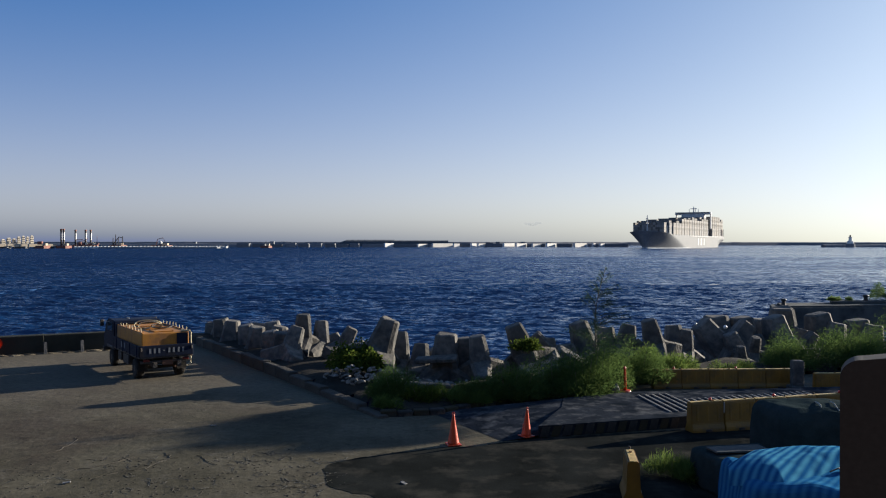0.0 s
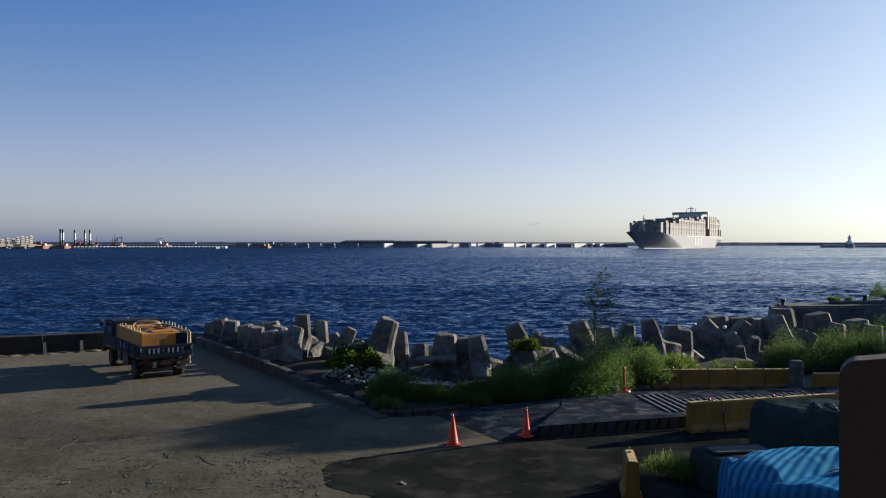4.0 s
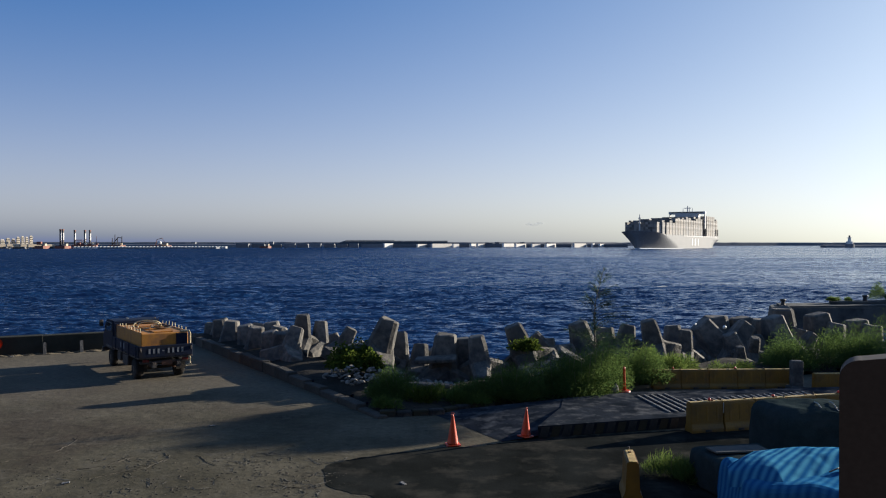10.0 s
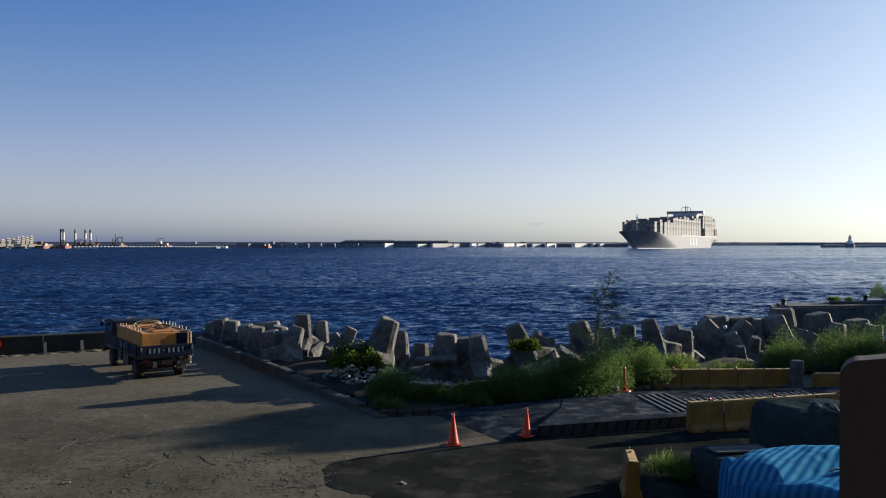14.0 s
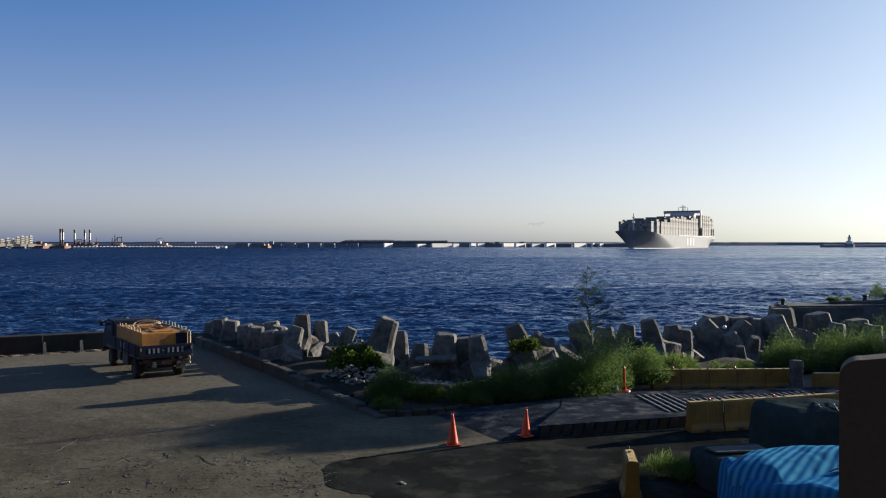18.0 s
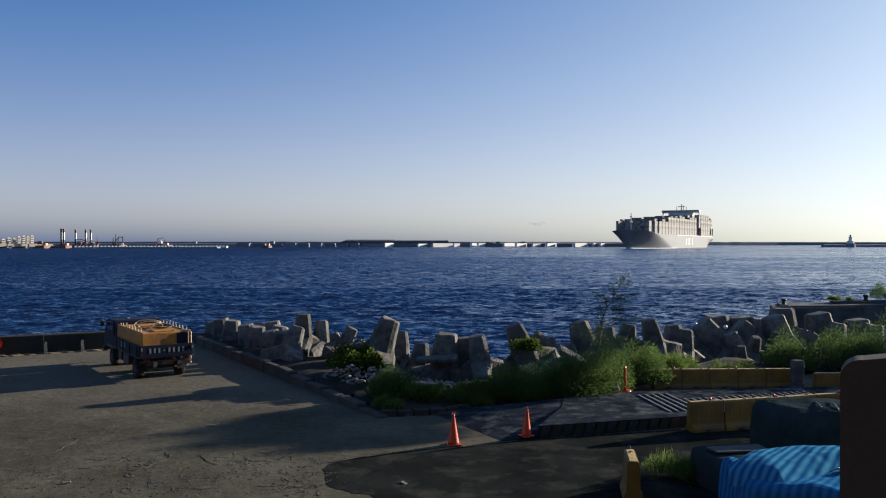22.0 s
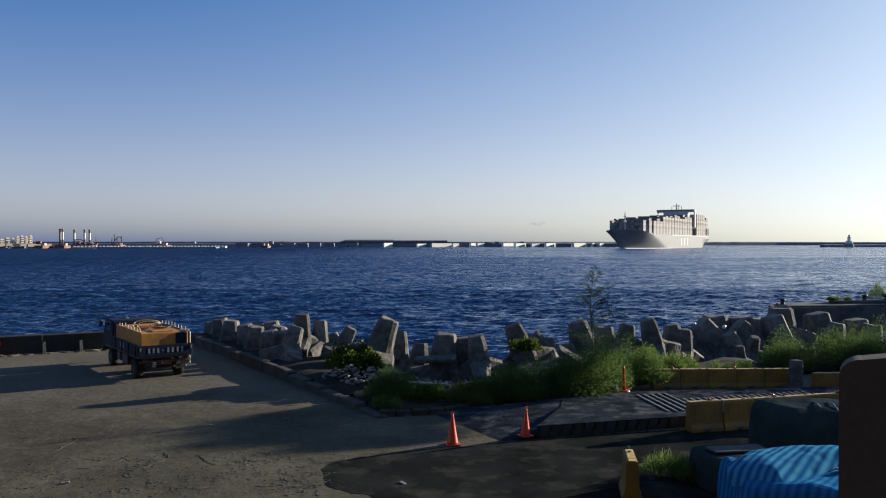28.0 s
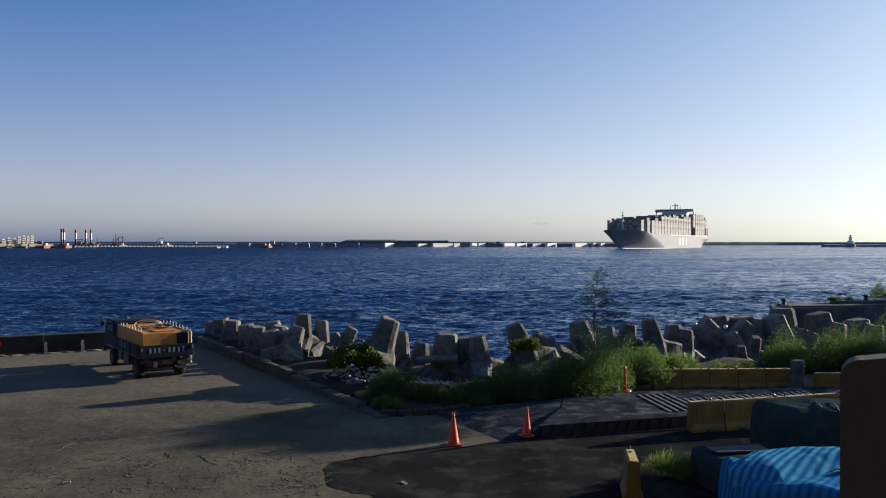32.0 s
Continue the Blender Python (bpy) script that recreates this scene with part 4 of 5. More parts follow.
def small_truck(m):
    """A small blue flatbed truck with a yellow steel tank; its rear axle's middle is at the origin and it points to +y."""
    t = empty("truck", m, "small old blue flatbed truck carrying a yellow tank", "truck")
    part("chassis", add_box(add_box(bmesh.new(), (0.12, 4.9, 0.16), (-0.38, 1.45, 0.52)), (0.12, 4.9, 0.16), (0.38, 1.45, 0.52)), STEEL_DARK, t)
    for y in (0.0, 3.4):
        part("axle", add_cyl(bmesh.new(), 0.05, 0.05, 1.3, (-0.65, y, 0.32), (0, 90, 0), 10), STEEL_DARK, t)
        for x in (-0.66, 0.66):
            wheel(t, (x, y, 0.33), 0.33, 0.2 if y else 0.24)
    part("bed_floor", box((1.70, 3.55, 0.08), (0, 0.87, 0.76), bevel=0.01), STEEL_DARK, t)
    for x in (-0.845, 0.845):
        side = part("side_board", box((0.045, 3.52, 0.36), (x, 0.87, 0.96), bevel=0.012, seg=2), BLUE_PAINT, t)
        for k in range(4):
            part("stake", box((0.03, 0.06, 0.38), (x * 1.035, -0.65 + k * 0.92, 0.95), bevel=0.008), BLUE_PAINT, side)
        for k in range(3):
            part("hinge", box((0.03, 0.09, 0.05), (x * 1.04, -0.3 + k * 1.0, 0.80), bevel=0.008), STEEL_DARK, side)
    for k in range(2):
        part("lettering", box((0.004, 0.16, 0.19), (-0.871, 0.95 + k * 0.42, 0.98)), LETTER, t, "white painted bar")
    gate = part("tailgate", box((1.70, 0.05, 0.37), (0, -0.90, 0.955), bevel=0.014, seg=2), BLUE_PAINT, t)
    for k, (x, w) in enumerate(((-0.52, 0.06), (-0.38, 0.06), (-0.24, 0.06), (-0.09, 0.06), (0.08, 0.06), (0.22, 0.06), (0.38, 0.06), (0.52, 0.06))):
        part("plate_bar", box((w, 0.006, 0.15 if k != 3 else 0.03), (x, -0.9285, 0.965)), LETTER, gate, "white painted bar")
    for x in (-0.80, 0.80):
        part("latch", box((0.05, 0.04, 0.12), (x, -0.935, 1.02), bevel=0.01), STEEL_DARK, gate)
    part("rear_bar", box((1.6, 0.07, 0.09), (0, -0.80, 0.60), bevel=0.015), STEEL_DARK, t)
    for x in (-0.62, 0.62):
        part("tail_lamp", box((0.20, 0.05, 0.09), (x, -0.85, 0.66), bevel=0.012), LAMP_RED, t)
        part("mud_flap", box((0.30, 0.012, 0.30), (x, -0.42, 0.42)), TYRE, t)
    part("number_plate", box((0.34, 0.012, 0.15), (0.05, -0.845, 0.56), bevel=0.004), RUST, t)
    part("rear_pipe", tube([(0.75, -0.75, 0.72), (0.75, -0.98, 0.70), (0.74, -1.02, 0.52), (0.62, -1.0, 0.45)], 0.035, n=8), TANK_ROPE, t)
    # boxes added under the bed to block light and darken the underside
    part("shade_box_left", box((0.34, 0.75, 0.34), (-0.62, 1.15, 0.50), bevel=0.04, seg=2), STEEL_DARK, t)
    part("shade_box_right", box((0.34, 0.85, 0.32), (0.62, 1.2, 0.50), bevel=0.03), STEEL_DARK, t)
    part("shade_box_front", box((0.32, 0.45, 0.30), (-0.62, 2.05, 0.52), bevel=0.02), STEEL_DARK, t)
    part("spare_wheel", add_cyl(bmesh.new(), 0.32, 0.32, 0.18, (0, -0.42, 0.50), (0, 0, 0), 20), TYRE, t)
    part("exhaust_pipe", tube([(0.2, 2.4, 0.42), (0.25, 0.6, 0.42), (0.34, -0.7, 0.40)], 0.035, n=8), RUST, t)
    for x in (-0.66, 0.66):
        part("mudguard", box((0.28, 0.86, 0.03), (x, 0.0, 0.70), bevel=0.01), STEEL_DARK, t)
    # tank
    tank = part("tank", box((1.50, 3.35, 0.66), (0, 0.87, 1.19), bevel=0.03, seg=2), TANK, t, "yellow painted steel tank")
    part("rear_panel", box((0.36, 0.02, 0.38), (0.53, -0.815, 1.30), bevel=0.006), BLUE_PAINT, tank, "dark blue panel")
    for x in (-0.73, 0.73):
        part("rim_bar", box((0.045, 3.3, 0.03), (x, 0.87, 1.535), bevel=0.006), TANK, tank)
    for y in (-0.3, 0.72, 1.7):
        part("lid", box((0.62, 0.62, 0.035), (random.uniform(-0.1, 0.1), y, 1.54), bevel=0.01), TANK, tank, "flat yellow lid")
    rng = random.Random(2)
    for x in (-0.72, 0.72):
        for k in range(8):
            part("peg", cyl(0.016, 0.014, rng.uniform(0.10, 0.17), (x, -0.62 + k * 0.39, 1.53), (rng.uniform(-8, 8), rng.uniform(-8, 8), 0), 6), TANK_ROPE, tank)
    for r, h, y in ((0.46, 0.22, 1.35), (0.36, 0.18, 1.15)):
        part("hose", tube([(-r * math.cos(a), y + 0.15 * math.sin(2 * a), 1.54 + h * math.sin(a)) for a in np.linspace(0, math.pi, 14)], 0.022, n=6), TANK_ROPE, tank, "pale hose bent in a hoop")
    part("hose", tube([(0.2 + 0.3 * math.cos(a), 0.4 + 0.5 * math.sin(a), 1.57 + 0.008 * a) for a in np.linspace(0, 9, 40)], 0.02, n=6), STEEL_DARK, tank, "dark coiled hose")
    part("drain_pipe", tube([(0.55, -0.65, 1.545), (0.77, -0.84, 1.545), (0.795, -0.85, 1.50), (0.795, -0.85, 1.10)], 0.028, n=8), TANK_ROPE, tank, "pale bent pipe")
    # cab
    bm = prism([(2.42, 0.62), (4.10, 0.62), (4.14, 1.02), (3.92, 1.20), (3.66, 1.60), (3.48, 1.66), (2.52, 1.66), (2.42, 1.60)], -0.80, 0.80, 0.035)
    for v in bm.verts:
        v.co = Vector((v.co.z, v.co.x, v.co.y))
    bmesh.ops.recalc_face_normals(bm, faces=bm.faces)
    cab = part("cab", bm, BLUE_PAINT, t)
    cab.matrix_basis = pose(0, 0.35, 0)
    part("rear_window", box((1.1, 0.012, 0.30), (0, 2.412, 1.42), bevel=0.004), GLASS, cab)
    part("windscreen", box((1.36, 0.012, 0.44), (0, 3.80, 1.41), (33, 0, 0), bevel=0.004), GLASS, cab)
    for x in (-0.806, 0.806):
        part("side_window", box((0.012, 0.80, 0.32), (x, 3.05, 1.41), bevel=0.004), GLASS, cab)
        part("door_seam", box((0.008, 0.012, 1.0), (x, 2.58, 1.2)), STEEL_DARK, cab)
        arm = part("mirror_arm", tube([(x, 3.62, 1.35), (x * 1.16, 3.72, 1.45), (x * 1.16, 3.72, 1.62)], 0.012, n=6), STEEL_DARK, cab)
        part("mirror", box((0.13, 0.04, 0.24), (x * 1.17, 3.70, 1.50), bevel=0.015), STEEL_DARK, arm)
        part("headlamp", cyl(0.09, 0.09, 0.04, (x * 0.72, 4.10, 0.86), (-90, 0, 0), 14), LETTER, cab)
        part("wheel_arch", box((0.10, 0.92, 0.10), (x * 0.95, 3.05, 0.70), bevel=0.02), STEEL_DARK, cab)
    part("front_bumper", box((1.62, 0.10, 0.16), (0, 4.14, 0.52), bevel=0.02), STEEL_DARK, cab)
    part("roof_lamp", box((0.10, 0.10, 0.06), (-0.2, 3.0, 1.68), bevel=0.01), LETTER, cab)
    return t


small_truck(pose(-9.42, 27.0, 0, 0, 0, 34.3))

# ---- cones, posts, barriers ----


def traffic_cone(m, h=0.67):
    c = empty("traffic_cone", m, "orange plastic traffic cone standing on the asphalt", "traffic cone", "traffic cones on the yard")
    part("base", box((0.31, 0.31, 0.03), (0, 0, 0.015), bevel=0.012, seg=2), ORANGE, c)
    part("body", lathe([(0.130, 0.030), (0.122, 0.06), (0.028, h - 0.05), (0.026, h - 0.02), (0.018, h)], 24), ORANGE, c, smooth=True)
    part("ring", add_tube(bmesh.new(), [(0.030 * math.cos(a), 0, h + 0.012 + 0.030 * math.sin(a)) for a in np.linspace(-0.6, 3.8, 12)], 0.008, n=6), ORANGE, c)
    return c


one = traffic_cone(pose(0.22, 17.77, 0.006, 0, 0, 12))
two = copy_thing(one, pose(1.87, 18.38, 0.05, 2, 1, 40))
two.scale = (0.9, 0.9, 0.92)
tagged(two, "orange plastic traffic cone standing at the ramp's foot")

post = empty("delineator_post", pose(5.08, 22.75, 0.27, 2, -2, 0), "slim orange delineator post on the platform", "post")
part("foot", lathe([(0.16, 0), (0.15, 0.03), (0.07, 0.05)], 16), ORANGE, post)
part("shaft", lathe([(0.045, 0.05), (0.036, 0.30), (0.032, 0.60), (0.036, 0.62), (0.036, 0.68), (0.016, 0.70)], 14), ORANGE, post, smooth=True)
bag = part("plastic_bag", roughen(lathe([(0.02, 0), (0.09, 0.02), (0.10, 0.10), (0.06, 0.18), (0.02, 0.24)], 12), 0.05, 6), PAINT_W)
bag.matrix_basis = pose(4.82, 22.75, 0.27)
tagged(bag, "crumpled white plastic bag on the platform", "bag")


def barrier(m, group, label):
    """A water-filled yellow plastic barrier with a wide foot, moulded ribs and a filler cap."""
    b = empty("barrier", m, label, "barrier", group)
    prof = [(-0.17, 0.0), (0.17, 0.0), (0.17, 0.08), (0.12, 0.20), (0.10, 0.66), (0.085, 0.70), (-0.085, 0.70), (-0.10, 0.66), (-0.12, 0.20), (-0.17, 0.08)]
    bm = prism(prof, -0.425, 0.425, 0.012)
    for v in bm.verts:
        v.co = Vector((v.co.z, v.co.x, v.co.y))
    bmesh.ops.recalc_face_normals(bm, faces=bm.faces)
    part("body", bm, YELLOW, b)
    for x in (-0.27, 0.0, 0.27):
        part("rib", box((0.06, 0.02, 0.36), (x, -0.106, 0.44), (-2.5, 0, 0), bevel=0.008), YELLOW, b)
    part("foot_slot", box((0.16, 0.03, 0.06), (0, -0.166, 0.045), bevel=0.006), STEEL_DARK, b)
    # the light on the top edge is put in as a pale strip
    part("sunlit_strip", box((0.82, 0.13, 0.012), (0, 0, 0.703), bevel=0.004), LIT_RIM, b, "pale strip put in for the sunlit top edge")
    part("cap", cyl(0.035, 0.03, 0.03, (0.2, 0, 0.70), n=12), YELLOW, b)
    part("pin", cyl(0.018, 0.018, 0.08, (0.425, 0, 0.68), n=8), STEEL_DARK, b)
    return b


NEAR, FAR = "yellow barriers beside the ramp", "yellow barriers before the blocks"
first = barrier(pose(6.14, 19.10, 0, 0, 0, 15), NEAR, "faded yellow plastic water barrier in a row")
for k in range(1, 6):
    copy_thing(first, pose(6.14 + k * 0.84, 19.10 + k * 0.228 + random.uniform(-0.02, 0.02), 0.0, 0, 0, 15 + random.uniform(-3, 3)))
for k in range(5):
    c = copy_thing(first, pose(6.78 + k * 0.86, 24.75 + k * 0.03, 0, 0, 0, 1 + random.uniform(-2, 2)))
    c.scale = (1, 1, 0.82)
    tagged(c, "dull yellow plastic water barrier in a row", group=FAR)
lone = copy_thing(first, pose(11.36, 24.05, 0, 0, 0, 2))
lone.scale = (1, 1, 0.82)
tagged(lone, "dull yellow plastic water barrier standing alone", group=FAR)
tagged(copy_thing(first, pose(3.28, 14.2, 0, 0, 0, 82)), "yellow plastic water barrier seen from its end", group="barrier by the grass")


def warning_lamp(m):
    w = empty("warning_lamp", m, "small red warning lamp on a barrier", "warning lamp", "warning lamps on the barriers")
    part("holder", cyl(0.03, 0.025, 0.03, n=10), STEEL_DARK, w)
    part("lens", lathe([(0.034, 0.03), (0.038, 0.045), (0.030, 0.072), (0.012, 0.083)], 14), RED_LENS, w, smooth=True)
    return w


strap = part("strap", roughen(box((0.022, 0.012, 0.24), bevel=0.003), 0.01, 5), ROPE)
strap.matrix_basis = pose(6.58, 19.085, 0.56, -4, 3, 15)
tagged(strap, "pale strap hanging between two yellow barriers", "strap")

wl = warning_lamp(pose(6.26, 19.13, 0.70))
for x, y, z in ((7.95, 19.6, 0.70), (9.75, 20.07, 0.70), (7.0, 24.76, 0.57), (8.9, 24.82, 0.57)):
    copy_thing(wl, pose(x, y, z, random.uniform(-6, 6), random.uniform(-6, 6), 0))

stub = empty("concrete_post", pose(10.55, 24.3, 0), "short grey concrete post at the end of the barriers", "post")
part("shaft", roughen(box((0.32, 0.30, 0.92), (0, 0, 0.46), bevel=0.05, seg=3), 0.015, 4), CONCRETE, stub)
part("foot", roughen(box((0.50, 0.48, 0.16), (0, 0, 0.08), bevel=0.03), 0.02, 4), CONCRETE, stub)

# ---- bundles beside the ramp ----


def soft_box(size, bulge, bevel, sag, seed):
    """A covered stack: a box with rounded shoulders, creases and a sagging top."""
    bm = box(size, (0, 0, size[2] / 2), bevel=bevel, seg=4)
    bmesh.ops.triangulate(bm, faces=bm.faces)
    for _ in range(4):
        long = [e for e in bm.edges if e.calc_length() > 0.14]
        if not long:
            break
        bmesh.ops.subdivide_edges(bm, edges=long, cuts=1)
        bmesh.ops.triangulate(bm, faces=bm.faces)
    for v in bm.verts:
        u = v.co.x / size[0] * 2, v.co.y / size[1] * 2, v.co.z / size[2]
        v.co.x *= 1 + bulge * math.sin(math.pi * u[2])
        v.co.y *= 1 + bulge * math.sin(math.pi * u[2])
        if u[2] > 0.6:
            v.co.z += sag * (1 - u[0] ** 2) * (1 - u[1] ** 2)
    roughen(bm, 0.05, 1.6, seed)
    roughen(bm, 0.022, 5.0, seed + 3)
    return bm


pile = empty("covered_stack", pose(7.15, 16.0, 0, 0, 0, 8), "tall stack under a black tarpaulin tied with rope", "covered stack")
part("tarpaulin", soft_box((1.85, 1.3, 1.25), 0.02, 0.30, 0.05, 2), BLACK_SHEET, pile, smooth=True)
for x in (0.05, 0.36):
    pts = [(x + 0.03 * math.sin(a * 5), 0.83 * math.cos(a), 0.62 + 0.75 * max(-0.8, math.sin(a))) for a in np.linspace(1.75, 2.25, 12)]
    pts = [(px, max(-0.70, min(0.70, py)), max(0.04, min(1.315, pz))) for px, py, pz in pts]
    part("rope", tube(pts, 0.014, n=5), ROPE, pile)

low = empty("dark_pallet_load", pose(5.35, 14.6, 0, 0, 0, 5), "low dark load with a green board on top", "pallet load")
part("load", soft_box((1.4, 1.3, 0.66), 0.02, 0.12, 0.02, 6), BLACK_SHEET, low, smooth=True)
part("board", roughen(box((1.02, 0.44, 0.035), (-0.08, -0.02, 0.72), (-1, 0, 4), bevel=0.008), 0.01, 3), JETTY, low, "grey board with a pale worn edge")

tarp = empty("tarpaulin_bundle", pose(5.83, 12.7, 0, 0, 0, -6), "bundle under a blue and pale striped plastic sheet", "tarpaulin bundle")


def sheet_grid(nx, ny, place):
    """A cloth from a grid: place(u, v) with u and v from -1 to 1."""
    bm = bmesh.new()
    grid = [[bm.verts.new(place(i / nx * 2 - 1, j / ny * 2 - 1)) for j in range(ny + 1)] for i in range(nx + 1)]
    for i in range(nx):
        for j in range(ny):
            bm.faces.new((grid[i][j], grid[i + 1][j], grid[i + 1][j + 1], grid[i][j + 1]))
    return bm


def on_line(points, u):
    """A place along a broken line, u from 0 to 1."""
    k = min(len(points) - 2, int(u * (len(points) - 1)))
    f = u * (len(points) - 1) - k
    return Vector(points[k]).lerp(Vector(points[k + 1]), f)


def top_place(u, v):
    u, v = (u + 1) / 2, (v + 1) / 2
    front = on_line(((-1.40, -0.30), (-0.68, -0.66), (-0.10, -0.22), (0.45, 0.28), (1.2, 0.72)), u)
    back = on_line(((-1.33, 0.10), (-0.75, 0.72), (-0.10, 1.0), (0.5, 1.05), (1.25, 1.06)), u)
    q = front.lerp(back, v).to_3d()
    wrinkle = 0.022 * noise.noise(q * 1.7) + 0.010 * noise.noise(q * 5.0) + 0.007 * math.sin(15 * q.x - 13 * q.y + 3 * noise.noise(q * 2))
    rim = min(v, 1 - v, u)
    h = 0.925 + 0.065 * v + 0.05 * math.sin(math.pi * v) + 0.03 * u + wrinkle * min(1, rim * 8) - 0.02 * math.exp(-rim * 22)
    h -= (0.14 + 0.08 * u) * max(0.0, 1 - v / (0.3 + 0.2 * u)) ** 1.5 + 0.10 * max(0.0, 1 - u / 0.25) ** 1.5
    return (q.x, q.y, h)


top_sheet = part("top_sheet", sheet_grid(64, 40, top_place), TARP, tarp, "blue sheet with pale stripes", True)
bm = soft_box((2.56, 1.78, 0.80), 0.0, 0.16, 0.0, 11)
for v in bm.verts:
    low_part = 1 - min(1, v.co.z / 0.8)
    v.co.x += 0.07 + (0.10 * v.co.x) * low_part
    v.co.y += 0.13 - 0.16 * low_part * (v.co.y < 0)
    fold = 0.03 * math.sin(v.co.x * 8 + 2 * noise.noise(v.co * 2)) + 0.04 * noise.noise(Vector((v.co.x * 3, v.co.z * 1.2, 3)))
    if v.co.y < -0.4:
        v.co.y -= fold * (0.3 + low_part)
part("front_drape", bm, DRAPE, tarp, "blue sheet with faint stripes hanging in folds", True)
part("cord", tube([(0.20, 0.02, 0.84), (0.36, 0.12, 0.87), (0.50, 0.22, 0.87)], 0.012, n=5), STEEL_DARK, tarp)
for k in range(3):
    part("stone", roughen(box((0.09, 0.06, 0.05), (0.44 + 0.05 * k, 0.10 + 0.07 * k, 0.86), bevel=0.012), 0.02, 5, k), ROCK, tarp)

# dark brown steel column close to the window
bm = bmesh.new()
prof = [(0.0, 0.0)] + [(0.075 - 0.075 * math.cos(a), 3.905 + 0.070 * math.sin(a)) for a in np.linspace(0, math.pi / 2, 24)] + [(0.20, 3.995), (0.42, 4.0), (0.42, 0.0)]
bm = prism(prof, 0, 0.14)
for v in bm.verts:
    v.co = Vector((v.co.x, v.co.z, v.co.y))
bmesh.ops.recalc_face_normals(bm, faces=bm.faces)
column = tagged(part("steel_column", bm, BROWN_POST), "dark brown painted steel column with a rounded shoulder", "column")
column.matrix_basis = pose(1.46, 3.0, 0, 0, 0, -27)

# orange rag on a stick by the wall
flag = empty("marker_flag", pose(-17.58, 31.4, 0), "orange cloth on a thin stick near the wall", "flag")
part("stick", tube([(0, 0, 0), (0.02, 0, 0.45), (0.0, 0, 0.85)], 0.015, n=6), STEEL_DARK, flag)
bm = bmesh.new()
rows = []
for i in range(9):
    rows.append([bm.verts.new((0.072 * i * (1 - 0.05 * (j - 2.5) ** 2), 0.05 * math.sin(i * 0.9 + j * 0.4), 0.80 - 0.075 * j - 0.004 * i * j)) for j in range(6)])
for a, b in zip(rows, rows[1:]):
    for j in range(5):
        bm.faces.new((a[j], a[j + 1], b[j + 1], b[j]))
bmesh.ops.solidify(bm, geom=bm.faces[:], thickness=0.006)
flag_cloth = part("cloth", bm, ORANGE, flag, smooth=True)

# white water between the blocks
FOAM = surface("foam", (0.75, 0.78, 0.80), (0.55, 0.62, 0.68), 0.8, rough=0.8, bump=0)
bm = bmesh.new()
rng = random.Random(21)
for x, y in ((10.6, 35.6), (12.0, 35.2), (13.6, 36.5), (9.2, 34.6), (15.5, 37.0), (-3.0, 37.0), (1.5, 33.0), (4.5, 33.5)):
    for k in range(7):
        bmesh.ops.create_icosphere(bm, subdivisions=2, radius=1, matrix=pose(x + rng.gauss(0, 0.4), y + rng.gauss(0, 0.3), SEA_Z + 0.05, 0, 0, rng.uniform(0, 90)) @ Matrix.Diagonal((rng.uniform(0.1, 0.4), rng.uniform(0.1, 0.25), rng.uniform(0.08, 0.22), 1)))
roughen(bm, 0.10, 4.0)
tagged(part("foam", bm, FOAM, smooth=True), "white foam where waves break on the blocks", "foam", kind="stuff")

# small white balls put in for bright spots between the blocks
for x, y, z, r in ((10.72, 31.0, 1.22, 0.075), (9.72, 31.4, 1.30, 0.05), (13.1, 30.6, 0.42, 0.09), (12.9, 30.7, 0.40, 0.06)):
    ob = part("spot_ball", lathe([(r * 0.2, -r), (r * 0.75, -r * 0.66), (r, 0), (r * 0.75, r * 0.66), (r * 0.2, r)], 14), PALE, smooth=True)
    ob.matrix_basis = pose(x, y, z, 60, 20, 0)
    tagged(ob, "small white ball put in for a bright spot between the blocks", "float", "net floats among the blocks")

# litter
rng = random.Random(8)
for x, y in ((-5.55, 19.6), (-17.3, 31.2), (-16.7, 31.6), (-0.72, 14.9), (-6.9, 14.9)):
    ob = part("paper_scrap", roughen(box((0.14, 0.07, 0.02), (0, 0, 0.01), bevel=0.005), 0.02, 6, x), PAINT_W)
    ob.matrix_basis = pose(x, y, 0.008, 0, 0, rng.uniform(0, 180))
    tagged(ob, "pale scrap of litter on the ground", "litter", "litter on the yard")

# ---- far side of the harbour ----
HULL = surface("grey_ship_paint", (0.215, 0.225, 0.238), (0.240, 0.246, 0.254), 0.03, (0.185, 0.194, 0.204), 0.05, 0.55, bump=0, grain=0.5, spec=0.05)
SHIP_WHITE = surface("ship_white_paint", (0.60, 0.60, 0.60), (0.52, 0.52, 0.515), 0.1, rough=0.6, bump=0, grain=1, spec=0.05)
BOX_PAINT = surface("container_paint", (0.235, 0.214, 0.194), (0.180, 0.184, 0.190), 0.06, rough=0.65, bump=0, grain=1, vary=0.45, island=True, spec=0.05)
# sun and shade on the caissons are put into these two base colours
CAISSON = surface("caisson_sunlit_tone", (0.80, 0.77, 0.72), (0.70, 0.68, 0.64), 0.06, rough=0.9, bump=0, grain=0.6, vary=0.2)
CAISSON_DARK = surface("caisson_shade_tone", (0.16, 0.17, 0.19), (0.20, 0.20, 0.21), 0.06, rough=0.9, bump=0, grain=0.6, vary=0.25)
# distance haze is put into these two bluish base colours
MOLE = surface("breakwater_rock", (0.120, 0.135, 0.160), (0.150, 0.160, 0.180), 0.05, rough=0.95, bump=0.3, grain=0.4)
HILL = surface("far_hill", (0.065, 0.080, 0.098), (0.085, 0.098, 0.110), 0.02, rough=1, bump=0, grain=0.1)
